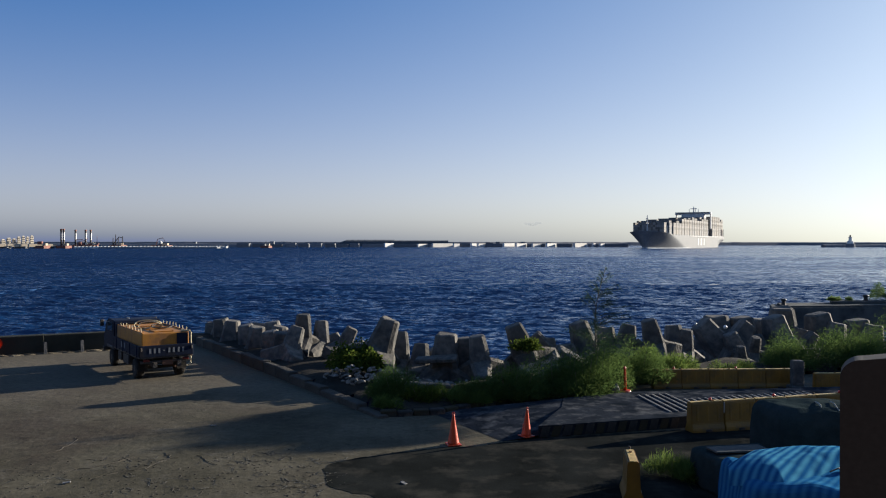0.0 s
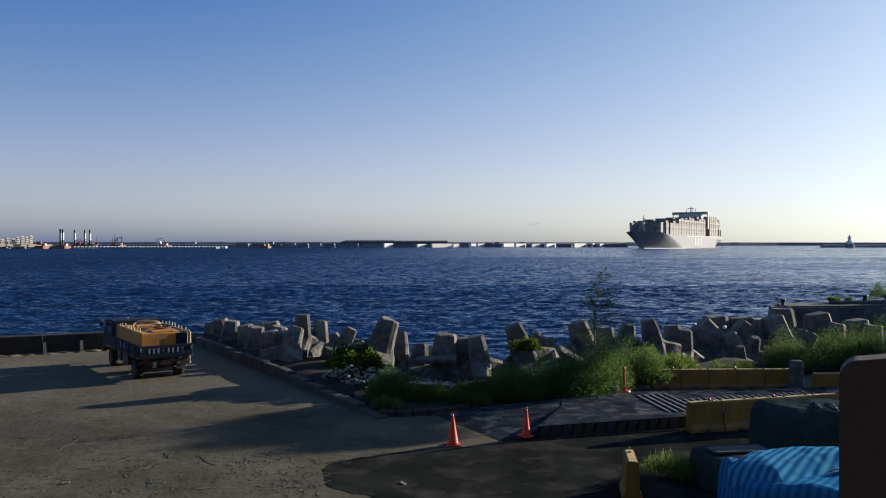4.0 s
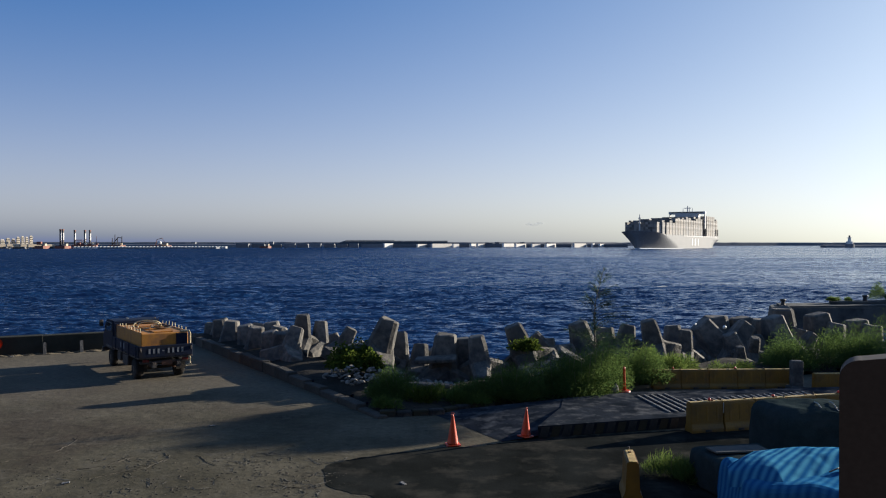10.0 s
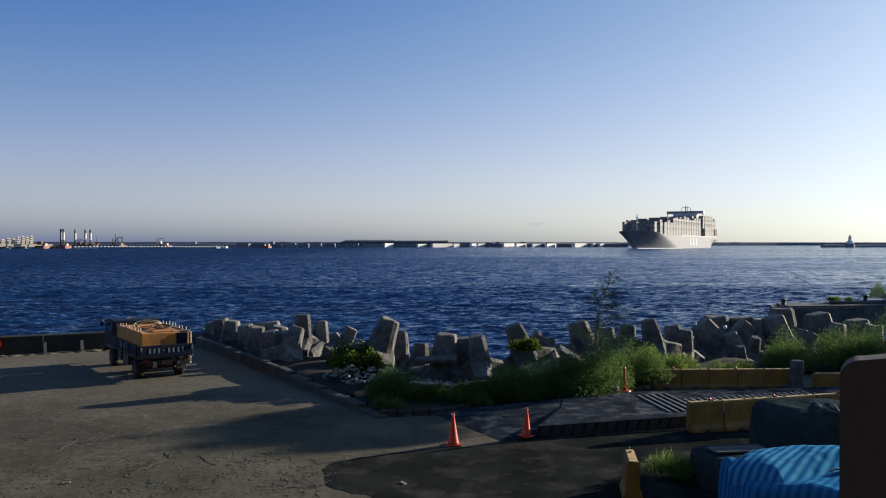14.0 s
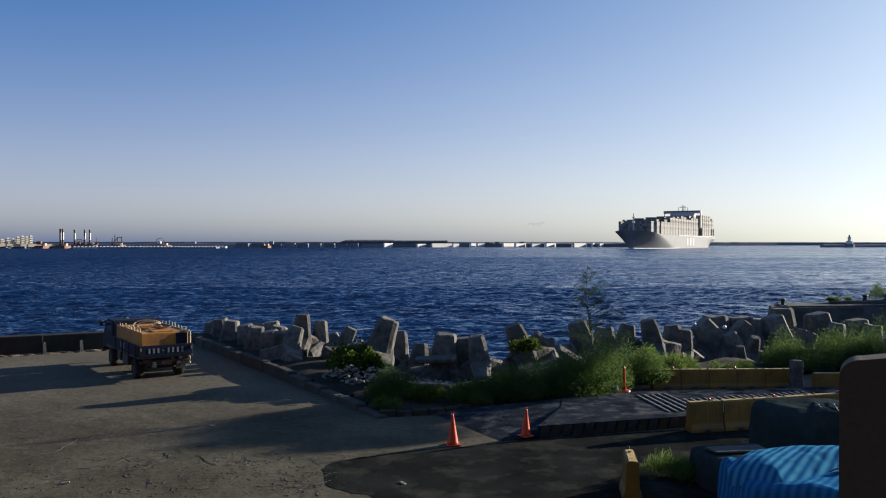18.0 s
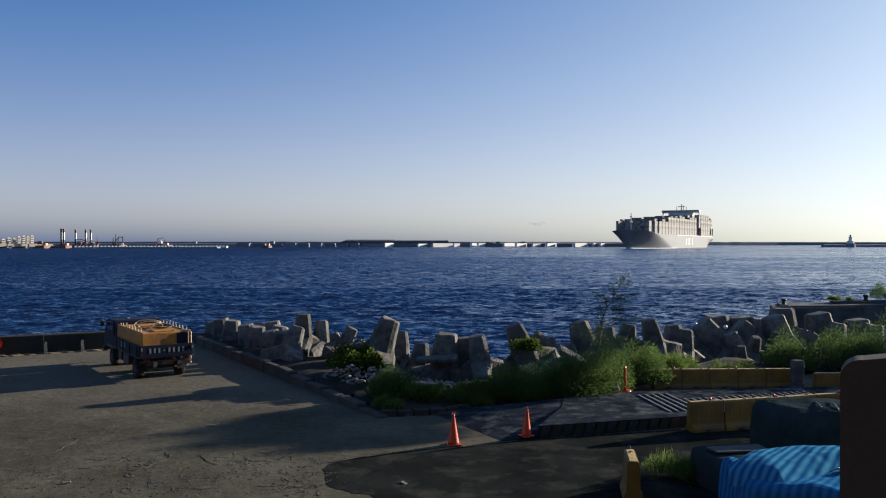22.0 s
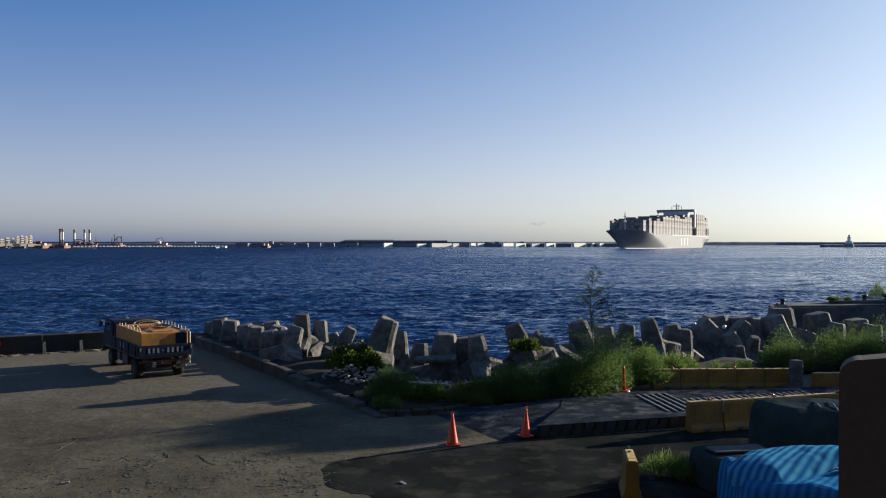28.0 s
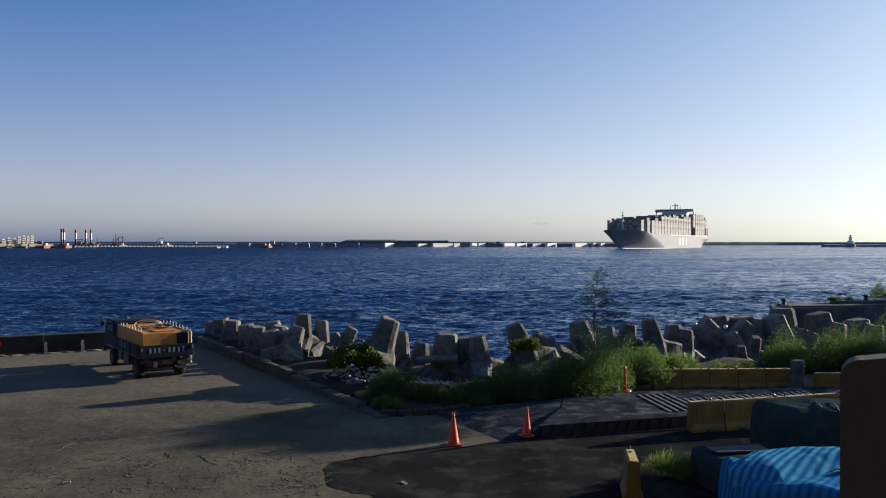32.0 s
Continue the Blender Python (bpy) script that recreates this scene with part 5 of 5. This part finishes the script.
HOUSE = surface("pale_render", (0.60, 0.54, 0.44), (0.48, 0.43, 0.36), 0.05, rough=0.9, bump=0, grain=0.5, vary=0.25)
BARGE_RED = surface("red_lead_paint", (0.22, 0.075, 0.05), (0.16, 0.06, 0.045), 0.1, rough=0.7, bump=0, grain=0.8)
WHARF = surface("sunlit_wharf", (0.50, 0.42, 0.31), (0.38, 0.33, 0.26), 0.05, rough=0.9, bump=0, grain=0.5)


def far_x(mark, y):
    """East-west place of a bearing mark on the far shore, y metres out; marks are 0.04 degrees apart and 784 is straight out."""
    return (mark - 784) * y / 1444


def far_box(name, x0, x1, y, depth, z0, z1, material, parent=None, label="", turn=0.0, bevel=0.2):
    ob = part(name, box((x1 - x0, depth, z1 - z0), (0, 0, (z1 - z0) / 2), bevel=bevel), material, parent, label)
    ob.matrix_basis = pose((x0 + x1) / 2, y + depth / 2, z0, 0, 0, turn)
    return ob


# outer breakwater, a long dark line of rock, and the mole with the light on the other side
def rock_bank(name, points, width, height, label):
    bm = bmesh.new()
    rows = []
    for k, (x, y, a) in enumerate(along(points, 12)):
        h = height * (1 + 0.12 * noise.noise(Vector((k * 0.37, 1, 0))))
        nx, ny = -math.sin(a), math.cos(a)
        rows.append([bm.verts.new((x + nx * w, y + ny * w, z)) for w, z in ((-width, SEA_Z - 2), (-width * 0.45, SEA_Z + h * 0.9), (width * 0.45, SEA_Z + h), (width, SEA_Z - 2))])
    for a, b in zip(rows, rows[1:]):
        for j in range(3):
            bm.faces.new((a[j], b[j], b[j + 1], a[j + 1]))
    bm.faces.new(rows[0])
    bm.faces.new(rows[-1][::-1])
    bmesh.ops.recalc_face_normals(bm, faces=bm.faces)
    return tagged(part(name, bm, MOLE), label, "breakwater", kind="structure")


rock_bank("breakwater", [(-900, 1500), (-520, 1580), (60, 1800), (420, 2000), (900, 2200), (1500, 2400)], 14, 9.0, "long dark outer breakwater on the horizon")
rock_bank("mole", [(534, 1146), (800, 1190), (1200, 1250)], 9, 3.6, "dark mole that carries the harbour light")
rock_bank("inner_bank", [(-760, 1150), (-330, 1190), (-250, 1215)], 10, 5.0, "low dark bank behind the moored barges")
for x0, x1, y, h in ((-202, 9, 1500, 11.2), (-190, -90, 1505, 12.3)):
    bm = bmesh.new()
    n = 40
    rows = []
    for k in range(n + 1):
        x = x0 + (x1 - x0) * k / n
        rise = min(1, 0.35 + 7 * k / n) if x0 < -150 else 1
        z = SEA_Z + h * rise * (1 + 0.03 * noise.noise(Vector((k * 0.7, h, 0))))
        rows.append([bm.verts.new(q) for q in ((x, y, SEA_Z - 1), (x, y + 3, z - 1.5), (x, y + 15, z), (x, y + 50, z), (x, y + 60, SEA_Z - 1))])
    for u, v in zip(rows, rows[1:]):
        for j in range(4):
            bm.faces.new((u[j], v[j], v[j + 1], u[j + 1]))
    bm.faces.new(rows[0])
    bm.faces.new(rows[-1][::-1])
    tagged(part("headland", bm, HILL), "low flat dark wooded land on the far shore", "headland", kind="structure")

light = empty("harbour_light", pose(566, 1135, SEA_Z), "small harbour light tower at the mole's end", "lighthouse")
part("pier", cyl(6.5, 6, 5.0, n=16), CAISSON_DARK, light)
part("tower", lathe([(4.6, 5.2), (4.4, 8.5), (2.4, 9.0), (2.0, 13.5), (2.8, 13.8), (2.8, 14.3)], 14), CAISSON, light)
part("lantern", lathe([(1.2, 14.3), (1.2, 16.0), (1.6, 16.1), (0.3, 17.2)], 12), STEEL_DARK, light)

# row of pale concrete caissons on the inner breakwater
row = empty("inner_breakwater", pose(0, 0, SEA_Z), "row of pale concrete blocks forming the inner breakwater", "breakwater", kind="structure")
for k in range(44):
    x = -408 + k * 3.55
    ob = part("caisson", box((2.9, 2.4, 3.8), (0, 0, 0.6), bevel=0.2), CAISSON, row)
    ob.matrix_basis = pose(x, 905 + k * 1.3, 0, 0, 0, 50 + random.uniform(-4, 4))
far_box("wall_base", -412, -253, 912, 14, SEA_Z, SEA_Z + 1.5, CAISSON_DARK, None, turn=0).parent = None
bpy.data.objects["wall_base"].name = "breakwater_base"
tagged(bpy.data.objects["breakwater_base"], "low concrete base of the inner breakwater", "breakwater", kind="structure")

# floating caissons moored in a line, sunlit and shaded colours in turn
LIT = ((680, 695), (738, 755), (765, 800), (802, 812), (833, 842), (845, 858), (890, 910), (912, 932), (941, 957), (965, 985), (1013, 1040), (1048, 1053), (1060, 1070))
SHADED = ((418, 440), (446, 468), (476, 498), (503, 522), (527, 545), (550, 568), (574, 592), (597, 615), (618, 634), (640, 679), (696, 737), (756, 764), (813, 832), (859, 889), (933, 940), (958, 964), (986, 1012), (1041, 1047), (1054, 1059), (1071, 1112))
for spans, material, label in ((LIT, CAISSON, "concrete caisson in a pale sunlit tone moored across the harbour"), (SHADED, CAISSON_DARK, "concrete caisson with shade put into its dark tone, moored across the harbour")):
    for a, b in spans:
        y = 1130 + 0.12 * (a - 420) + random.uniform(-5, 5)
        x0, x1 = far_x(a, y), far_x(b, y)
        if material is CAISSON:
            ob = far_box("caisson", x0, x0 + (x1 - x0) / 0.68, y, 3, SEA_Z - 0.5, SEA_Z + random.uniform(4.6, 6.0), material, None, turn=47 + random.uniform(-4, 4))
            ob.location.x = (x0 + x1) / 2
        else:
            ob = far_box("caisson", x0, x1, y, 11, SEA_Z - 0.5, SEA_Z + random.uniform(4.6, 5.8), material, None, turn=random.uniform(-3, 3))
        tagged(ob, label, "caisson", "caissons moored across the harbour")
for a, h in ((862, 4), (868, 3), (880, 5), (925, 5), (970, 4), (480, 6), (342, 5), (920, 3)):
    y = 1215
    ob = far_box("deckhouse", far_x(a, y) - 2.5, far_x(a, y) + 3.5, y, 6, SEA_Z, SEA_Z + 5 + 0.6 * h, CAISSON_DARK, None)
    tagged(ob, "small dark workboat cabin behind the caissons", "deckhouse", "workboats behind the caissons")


def far_house(x, y, w, d, h, floors, bays):
    """A far waterside block: walls, flat roof and its windows."""
    b = empty("building", pose(x, y, SEA_Z + 3, 0, 0, 48), "pale sunlit block of flats on the far shore", "building", "buildings on the far shore")
    part("wall", box((w, d, h), (0, 0, h / 2), bevel=0.2), HOUSE, b)
    part("roof", box((w * 0.7, d * 0.5, 1.6), (0, 0, h + 0.8), bevel=0.2), HOUSE, b)
    for f in range(floors):
        for k in range(bays):
            part("window", box((w / bays * 0.5, 0.2, h / floors * 0.45), ((k + 0.5) / bays * w - w / 2, -d / 2 - 0.06, (f + 0.55) / floors * h)), GLASS, b)


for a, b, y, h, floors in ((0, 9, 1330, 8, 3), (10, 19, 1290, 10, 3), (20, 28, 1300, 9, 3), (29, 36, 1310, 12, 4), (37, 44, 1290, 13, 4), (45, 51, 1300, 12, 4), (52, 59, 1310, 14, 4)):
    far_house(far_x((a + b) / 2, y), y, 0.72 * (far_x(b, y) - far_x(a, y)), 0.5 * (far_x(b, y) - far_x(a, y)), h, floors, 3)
far_box("shore_land", -1400, -540, 1280, 60, SEA_Z - 2, SEA_Z + 3, WHARF, None)
tagged(bpy.data.objects["shore_land"], "low sunlit quay on the far shore", "quay", kind="structure")
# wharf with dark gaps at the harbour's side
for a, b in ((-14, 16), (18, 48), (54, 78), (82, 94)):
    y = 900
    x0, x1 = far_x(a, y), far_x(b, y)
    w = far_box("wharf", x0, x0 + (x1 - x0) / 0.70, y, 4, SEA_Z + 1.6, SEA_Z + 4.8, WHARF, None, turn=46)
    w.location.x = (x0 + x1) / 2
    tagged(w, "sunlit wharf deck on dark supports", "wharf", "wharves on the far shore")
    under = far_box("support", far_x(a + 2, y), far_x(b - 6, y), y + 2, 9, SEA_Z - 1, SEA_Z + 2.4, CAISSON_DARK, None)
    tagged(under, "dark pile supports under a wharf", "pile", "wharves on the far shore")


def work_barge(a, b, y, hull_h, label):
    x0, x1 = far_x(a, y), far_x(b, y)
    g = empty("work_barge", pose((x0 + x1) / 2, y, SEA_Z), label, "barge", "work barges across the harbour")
    w = x1 - x0
    part("hull", prism([(-w / 2, 0), (-w / 2 + 1.5, -3.5), (w / 2 - 1.5, -3.5), (w / 2, 0), (w / 2, 9), (-w / 2, 9)], -0.5, hull_h, 0.15), BARGE_RED, g)
    part("deckhouse", box((w * 0.3, 5, 2.4), (w * 0.2, 4, hull_h + 1.2), bevel=0.15), WHARF, g)
    return g, w


def lattice_leg(parent, x, h, z=2.0, r=0.8):
    ob = part("leg", box((r * 2, r * 2, h), (x, 3, z + h / 2), bevel=0.1), STEEL_DARK, parent, "tall dark steel leg")
    # the lit right edge of the leg is put in as a pale strip
    part("leg_lit_edge", box((r * 0.7, r * 2.1, h * 0.42), (x + r * 0.72, 3, z + h * 0.60)), SHIP_WHITE, ob, "pale strip put in for the lit right edge")
    part("leg_cap", box((r * 2.4, r * 2.4, h * 0.08), (x, 3, z + h * 0.97), bevel=0.05), BARGE_RED, ob)


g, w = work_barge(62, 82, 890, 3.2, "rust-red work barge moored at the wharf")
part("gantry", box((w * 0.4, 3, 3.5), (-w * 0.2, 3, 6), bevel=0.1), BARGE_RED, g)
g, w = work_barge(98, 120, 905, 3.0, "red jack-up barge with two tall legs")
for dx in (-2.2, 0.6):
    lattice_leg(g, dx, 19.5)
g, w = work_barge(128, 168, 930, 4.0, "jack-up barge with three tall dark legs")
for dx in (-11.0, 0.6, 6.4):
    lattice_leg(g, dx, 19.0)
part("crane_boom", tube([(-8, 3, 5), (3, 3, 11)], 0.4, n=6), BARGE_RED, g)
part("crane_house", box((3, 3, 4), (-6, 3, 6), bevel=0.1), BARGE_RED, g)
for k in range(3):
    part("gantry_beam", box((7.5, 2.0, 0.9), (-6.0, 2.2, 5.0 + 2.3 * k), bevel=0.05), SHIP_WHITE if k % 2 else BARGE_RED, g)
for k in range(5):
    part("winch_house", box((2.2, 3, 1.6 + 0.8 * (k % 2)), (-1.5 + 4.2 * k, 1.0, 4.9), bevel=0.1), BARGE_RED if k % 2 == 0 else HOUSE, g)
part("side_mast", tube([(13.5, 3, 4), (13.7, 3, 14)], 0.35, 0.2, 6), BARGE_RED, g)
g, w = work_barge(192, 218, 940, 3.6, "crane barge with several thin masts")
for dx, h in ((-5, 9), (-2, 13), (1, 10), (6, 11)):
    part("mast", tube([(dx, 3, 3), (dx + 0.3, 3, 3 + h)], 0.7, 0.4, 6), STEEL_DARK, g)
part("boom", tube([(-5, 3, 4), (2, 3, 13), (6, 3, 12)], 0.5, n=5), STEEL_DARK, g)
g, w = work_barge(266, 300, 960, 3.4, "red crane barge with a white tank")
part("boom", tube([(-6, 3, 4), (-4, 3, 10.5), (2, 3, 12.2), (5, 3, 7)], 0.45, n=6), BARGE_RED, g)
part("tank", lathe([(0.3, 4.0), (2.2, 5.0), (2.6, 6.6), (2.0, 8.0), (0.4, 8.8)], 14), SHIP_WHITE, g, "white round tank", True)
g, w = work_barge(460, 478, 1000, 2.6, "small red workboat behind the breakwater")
part("mast", tube([(0, 3, 4), (0.2, 3, 9)], 0.2, n=5), STEEL_DARK, g)

# ---- the container ship ----
LENGTH, BEAM = 338.0, 44.0


def hull_half(s, z):
    """Half-breadth of the hull, s metres behind the stem at the waterline, z above it."""
    start = -9.0 * max(0.0, z / 18.0) ** 1.4
    entry = 105 - 4.2 * z
    u = min(1.0, max(0.0, (s - start) / entry))
    fore = math.sin(u * math.pi / 2) ** (0.85 - 0.022 * z)
    back = (LENGTH - s) / 60
    run = 1.0 if back > 1 else 1 - (1 - max(0, back)) ** 2 * max(0.05, 0.75 - z / 14)
    return BEAM / 2 * fore * run, start


def deck_line(v):
    return 15.0 + (4.0 * (1 - v / 0.10) ** 0.5 if v < 0.10 else 0.0)


def container_ship():
    ship = empty("container_ship", pose(222.5, 900, SEA_Z, 0, 0, 150.5), "large grey container ship, fully loaded, entering the harbour", "container ship")
    cols = 44
    verts, faces = [], []
    levels = (-2.0, 0.0, 2.5, 5.0, 8.0, 11.0, 13.5, None)
    for side in (-1, 1):
        base = len(verts)
        for i in range(cols + 1):
            v = (i / cols) ** 1.7
            for lv in levels:
                z = deck_line(v) if lv is None else lv
                start = hull_half(0, z)[1]
                s = start + (LENGTH - start) * v
                verts.append((side * max(0.0, hull_half(s, z)[0]), -s, z))
        n = len(levels)
        for i in range(cols):
            for j in range(n - 1):
                q = [base + i * n + j, base + i * n + j + 1, base + (i + 1) * n + j + 1, base + (i + 1) * n + j]
                faces.append(q if side > 0 else q[::-1])
    n = len(levels)
    half = (cols + 1) * n
    for i in range(cols):
        faces.append((i * n + n - 1, half + i * n + n - 1, half + (i + 1) * n + n - 1, (i + 1) * n + n - 1))
    end = cols * n
    for j in range(n - 1):
        faces.append((end + j, half + end + j, half + end + j + 1, end + j + 1))
    mesh_part("hull", verts, faces, HULL, ship, "grey painted steel hull")
    # letters of the owner's mark as plain bars
    for k, (s, w) in enumerate(((164, 6), (180, 8), (197, 6))):
        part("hull_mark", box((0.25, w, 8.6), (-BEAM / 2 - 0.08, -s, 7.6)), SHIP_WHITE, ship, "white painted bar")
    part("sheer_strake", box((0.3, 200, 0.9), (-BEAM / 2 - 0.1, -218, 14.6)), SHIP_WHITE, ship, "pale painted stripe along the deck edge")
    part("forecastle", prism([(-14, -24), (14, -24), (9, -8), (2, 3), (-2, 3), (-9, -8)], 18.0, 19.6, 0.2), HULL, ship)
    part("breakwater_plate", box((26, 1.2, 6), (0, -24, 20), (12, 0, 0)), HULL, ship)
    mast = part("foremast", tube([(0, -9, 18), (0, -9, 37)], 0.9, 0.4, 8), SHIP_WHITE, ship)
    part("mast_light", box((3, 0.8, 0.8), (0, -9, 33)), SHIP_WHITE, mast)
    # container bays
    rng = random.Random(11)
    for k in range(24):
        s = 13.6 + k * 13.4
        if 222 <= s <= 252:
            continue
        wide = min(BEAM, 2 * hull_half(s + 2, 15)[0] - 1)
        n = int(wide / 2.5)
        tiers = 5 if k < 2 else 6 if k < 5 else 7 if k < 9 else 8 if k < 13 else 9
        if s > 250:
            tiers = 10 if k < 22 else 9
        bm = bmesh.new()
        for c in range(n):
            top = tiers - (rng.random() < (0.08 if k < 9 else 0.25)) - (rng.random() < 0.06)
            if c in (0, n - 1):
                top = tiers - (rng.random() < 0.3)
            for t in range(top):
                add_box(bm, (2.38, 11.5, 2.52), ((c - (n - 1) / 2) * 2.5, -s - 6.1, 17.2 + t * 2.62))
        part("container_bay", bm, BOX_PAINT, ship, "stacked containers in dull colours")
        part("lashing_bridge", box((wide, 0.5, 10), (0, -s - 12.7, 20.5)), SHIP_WHITE if k % 3 == 0 else BOX_PAINT, ship)
        part("hatch_cover", box((wide * 0.98, 12.4, 1.6), (0, -s - 6.1, 15.4)), HULL, ship)
    # bridge
    house = part("bridge_house", box((30, 13, 31), (0, -238, 30), bevel=0.4), SHIP_WHITE, ship)
    part("bridge_deck", box((47, 9, 3.4), (0, -236, 46.0), bevel=0.3), SHIP_WHITE, house)
    part("bridge_windows", box((42, 0.4, 1.2), (0, -231.4, 46.6)), GLASS, house)
    for x in (-22.6, 22.6):
        part("wing_post", box((1.2, 5, 20), (x, -237, 35), bevel=0.2), SHIP_WHITE, house)
    for f in range(6):
        part("window_band", box((24, 0.3, 1.0), (0, -231.4, 22 + f * 3.4)), GLASS, house)
    radar = part("radar_mast", tube([(0, -238, 47), (0, -238, 55.5)], 1.1, 0.5, 8), SHIP_WHITE, house)
    for x, h in ((-6, 4.5), (6, 4.5), (-2.5, 6)):
        part("aerial", tube([(x, -238, 47), (x, -238, 48 + h)], 0.5, 0.3, 6), SHIP_WHITE, radar)
    part("radar_bar", box((9, 0.7, 0.9), (0, -238, 52.5)), SHIP_WHITE, radar)
    funnel = part("funnel", box((12, 9, 28), (0, -249.5, 32), bevel=1.5, seg=2), HULL, ship)
    part("funnel_top", box((9, 7, 2), (0, -249.5, 47), bevel=0.4), STEEL_DARK, funnel)
    # foam at the stem
    bm = bmesh.new()
    for side in (-1, 1):
        add_tube(bm, [(side * (hull_half(s, 0)[0] + 0.1), -s, 0.15) for s in np.linspace(0.5, 120, 40)], 0.75, 0.15, 6)
    part("bow_foam", bm, FOAM, ship, "white foam along the waterline", True)
    return ship


ship = container_ship()


def cloud():
    """A thin grey cloudlet low over the horizon, in flattened puffs."""
    m = bpy.data.materials.new("cloud_puffs")
    m.use_nodes = True
    t = m.node_tree
    p = t.nodes["Principled BSDF"]
    p.inputs["Base Color"].default_value = (0.8, 0.8, 0.82, 1)
    p.inputs["Roughness"].default_value = 1
    vec = t.nodes.new("ShaderNodeTexCoord").outputs["Object"]
    fac = noise_fac(t, vec, 0.03, 4, 0.6, 0.3, 0.9)
    mul = t.nodes.new("ShaderNodeMath")
    mul.operation = "MULTIPLY"
    mul.inputs[1].default_value = 0.16
    t.links.new(fac, mul.inputs[0])
    t.links.new(mul.outputs[0], p.inputs["Alpha"])
    bm = bmesh.new()
    rng = random.Random(3)
    for k in range(3):
        s = rng.uniform(12, 22)
        bmesh.ops.create_icosphere(bm, subdivisions=2, radius=1, matrix=pose((k - 1) * 28, rng.uniform(-10, 10), rng.uniform(-4, 4)) @ Matrix.Diagonal((s * 1.5, s, rng.uniform(5, 9), 1)))
    ob = part("cloud", bm, m, smooth=True)
    return tagged(ob, "small thin grey cloud above the horizon", "cloud")


cloudlet = cloud()
cloudlet.matrix_basis = pose(470, 4300, 108)


def motions():
    """The ship comes in, the sea runs, the sapling and the cloth sway in the wind, the cloud drifts."""
    walk(ship, [(0, pose(222.5, 900.0, SEA_Z, 0, 0, 150.5)), (16, pose(199.0, 854.5, SEA_Z, 0, 0, 150.95)), (32, pose(175.0, 808.5, SEA_Z, 0, 0, 151.4))])
    walk(sea, [(0, pose(10, 0, SEA_Z)), (32, pose(-16, -14, SEA_Z))])
    walk(cloudlet, [(0, pose(470, 4300, 108)), (32, pose(508, 4300, 108))])
    lean = [(0, 6), (1, 4), (2, 9), (3, 4.5), (5, 7), (6, 5.5), (7, -3), (8, 2), (9, 4), (10, 5.5), (11, 7.5), (12, 14), (13, 11), (14, 11), (15.5, 5), (17, 5.5), (18, -3), (19, -1), (20, 0.5), (21, 5), (22, 18), (23, 11), (24, 9), (25, 11), (26.5, 5), (28, 1), (29, -1), (30, 2.5), (31, 4.5), (32, 3.5)]
    trunk, leader = sapling_pieces
    walk(sapling_top, [(t, pose(*SAPLING, 0, a * 0.55, 0)) for t, a in lean])
    walk(leader, [(t, pose(0, 0, TALL * 0.52, 0, a * 1.0, 0)) for t, a in lean])
    for k, (plant, at) in enumerate(swaying):
        walk(plant, [(t, pose(*at, 0.5 * math.sin(t * 1.7 + k), 0.14 * a - 0.6 + 0.5 * math.sin(t * 2.1 + 1.3 * k), 0)) for t, a in lean])
    walk(top_sheet, [(t, pose(0, 0, 0.012 * math.sin(t * 1.1) + 0.008 * math.sin(t * 2.3), 0.7 * math.sin(t * 0.9), 0.5 * math.sin(t * 1.3), 0)) for t in np.arange(0, 32.01, 0.5)])
    walk(flag_cloth, [(t, pose(0, 0, 0, 0, 0, 8 * math.sin(t * 2.7) + 5 * math.sin(t * 1.3))) for t in np.arange(0, 32.01, 0.5)])


motions()
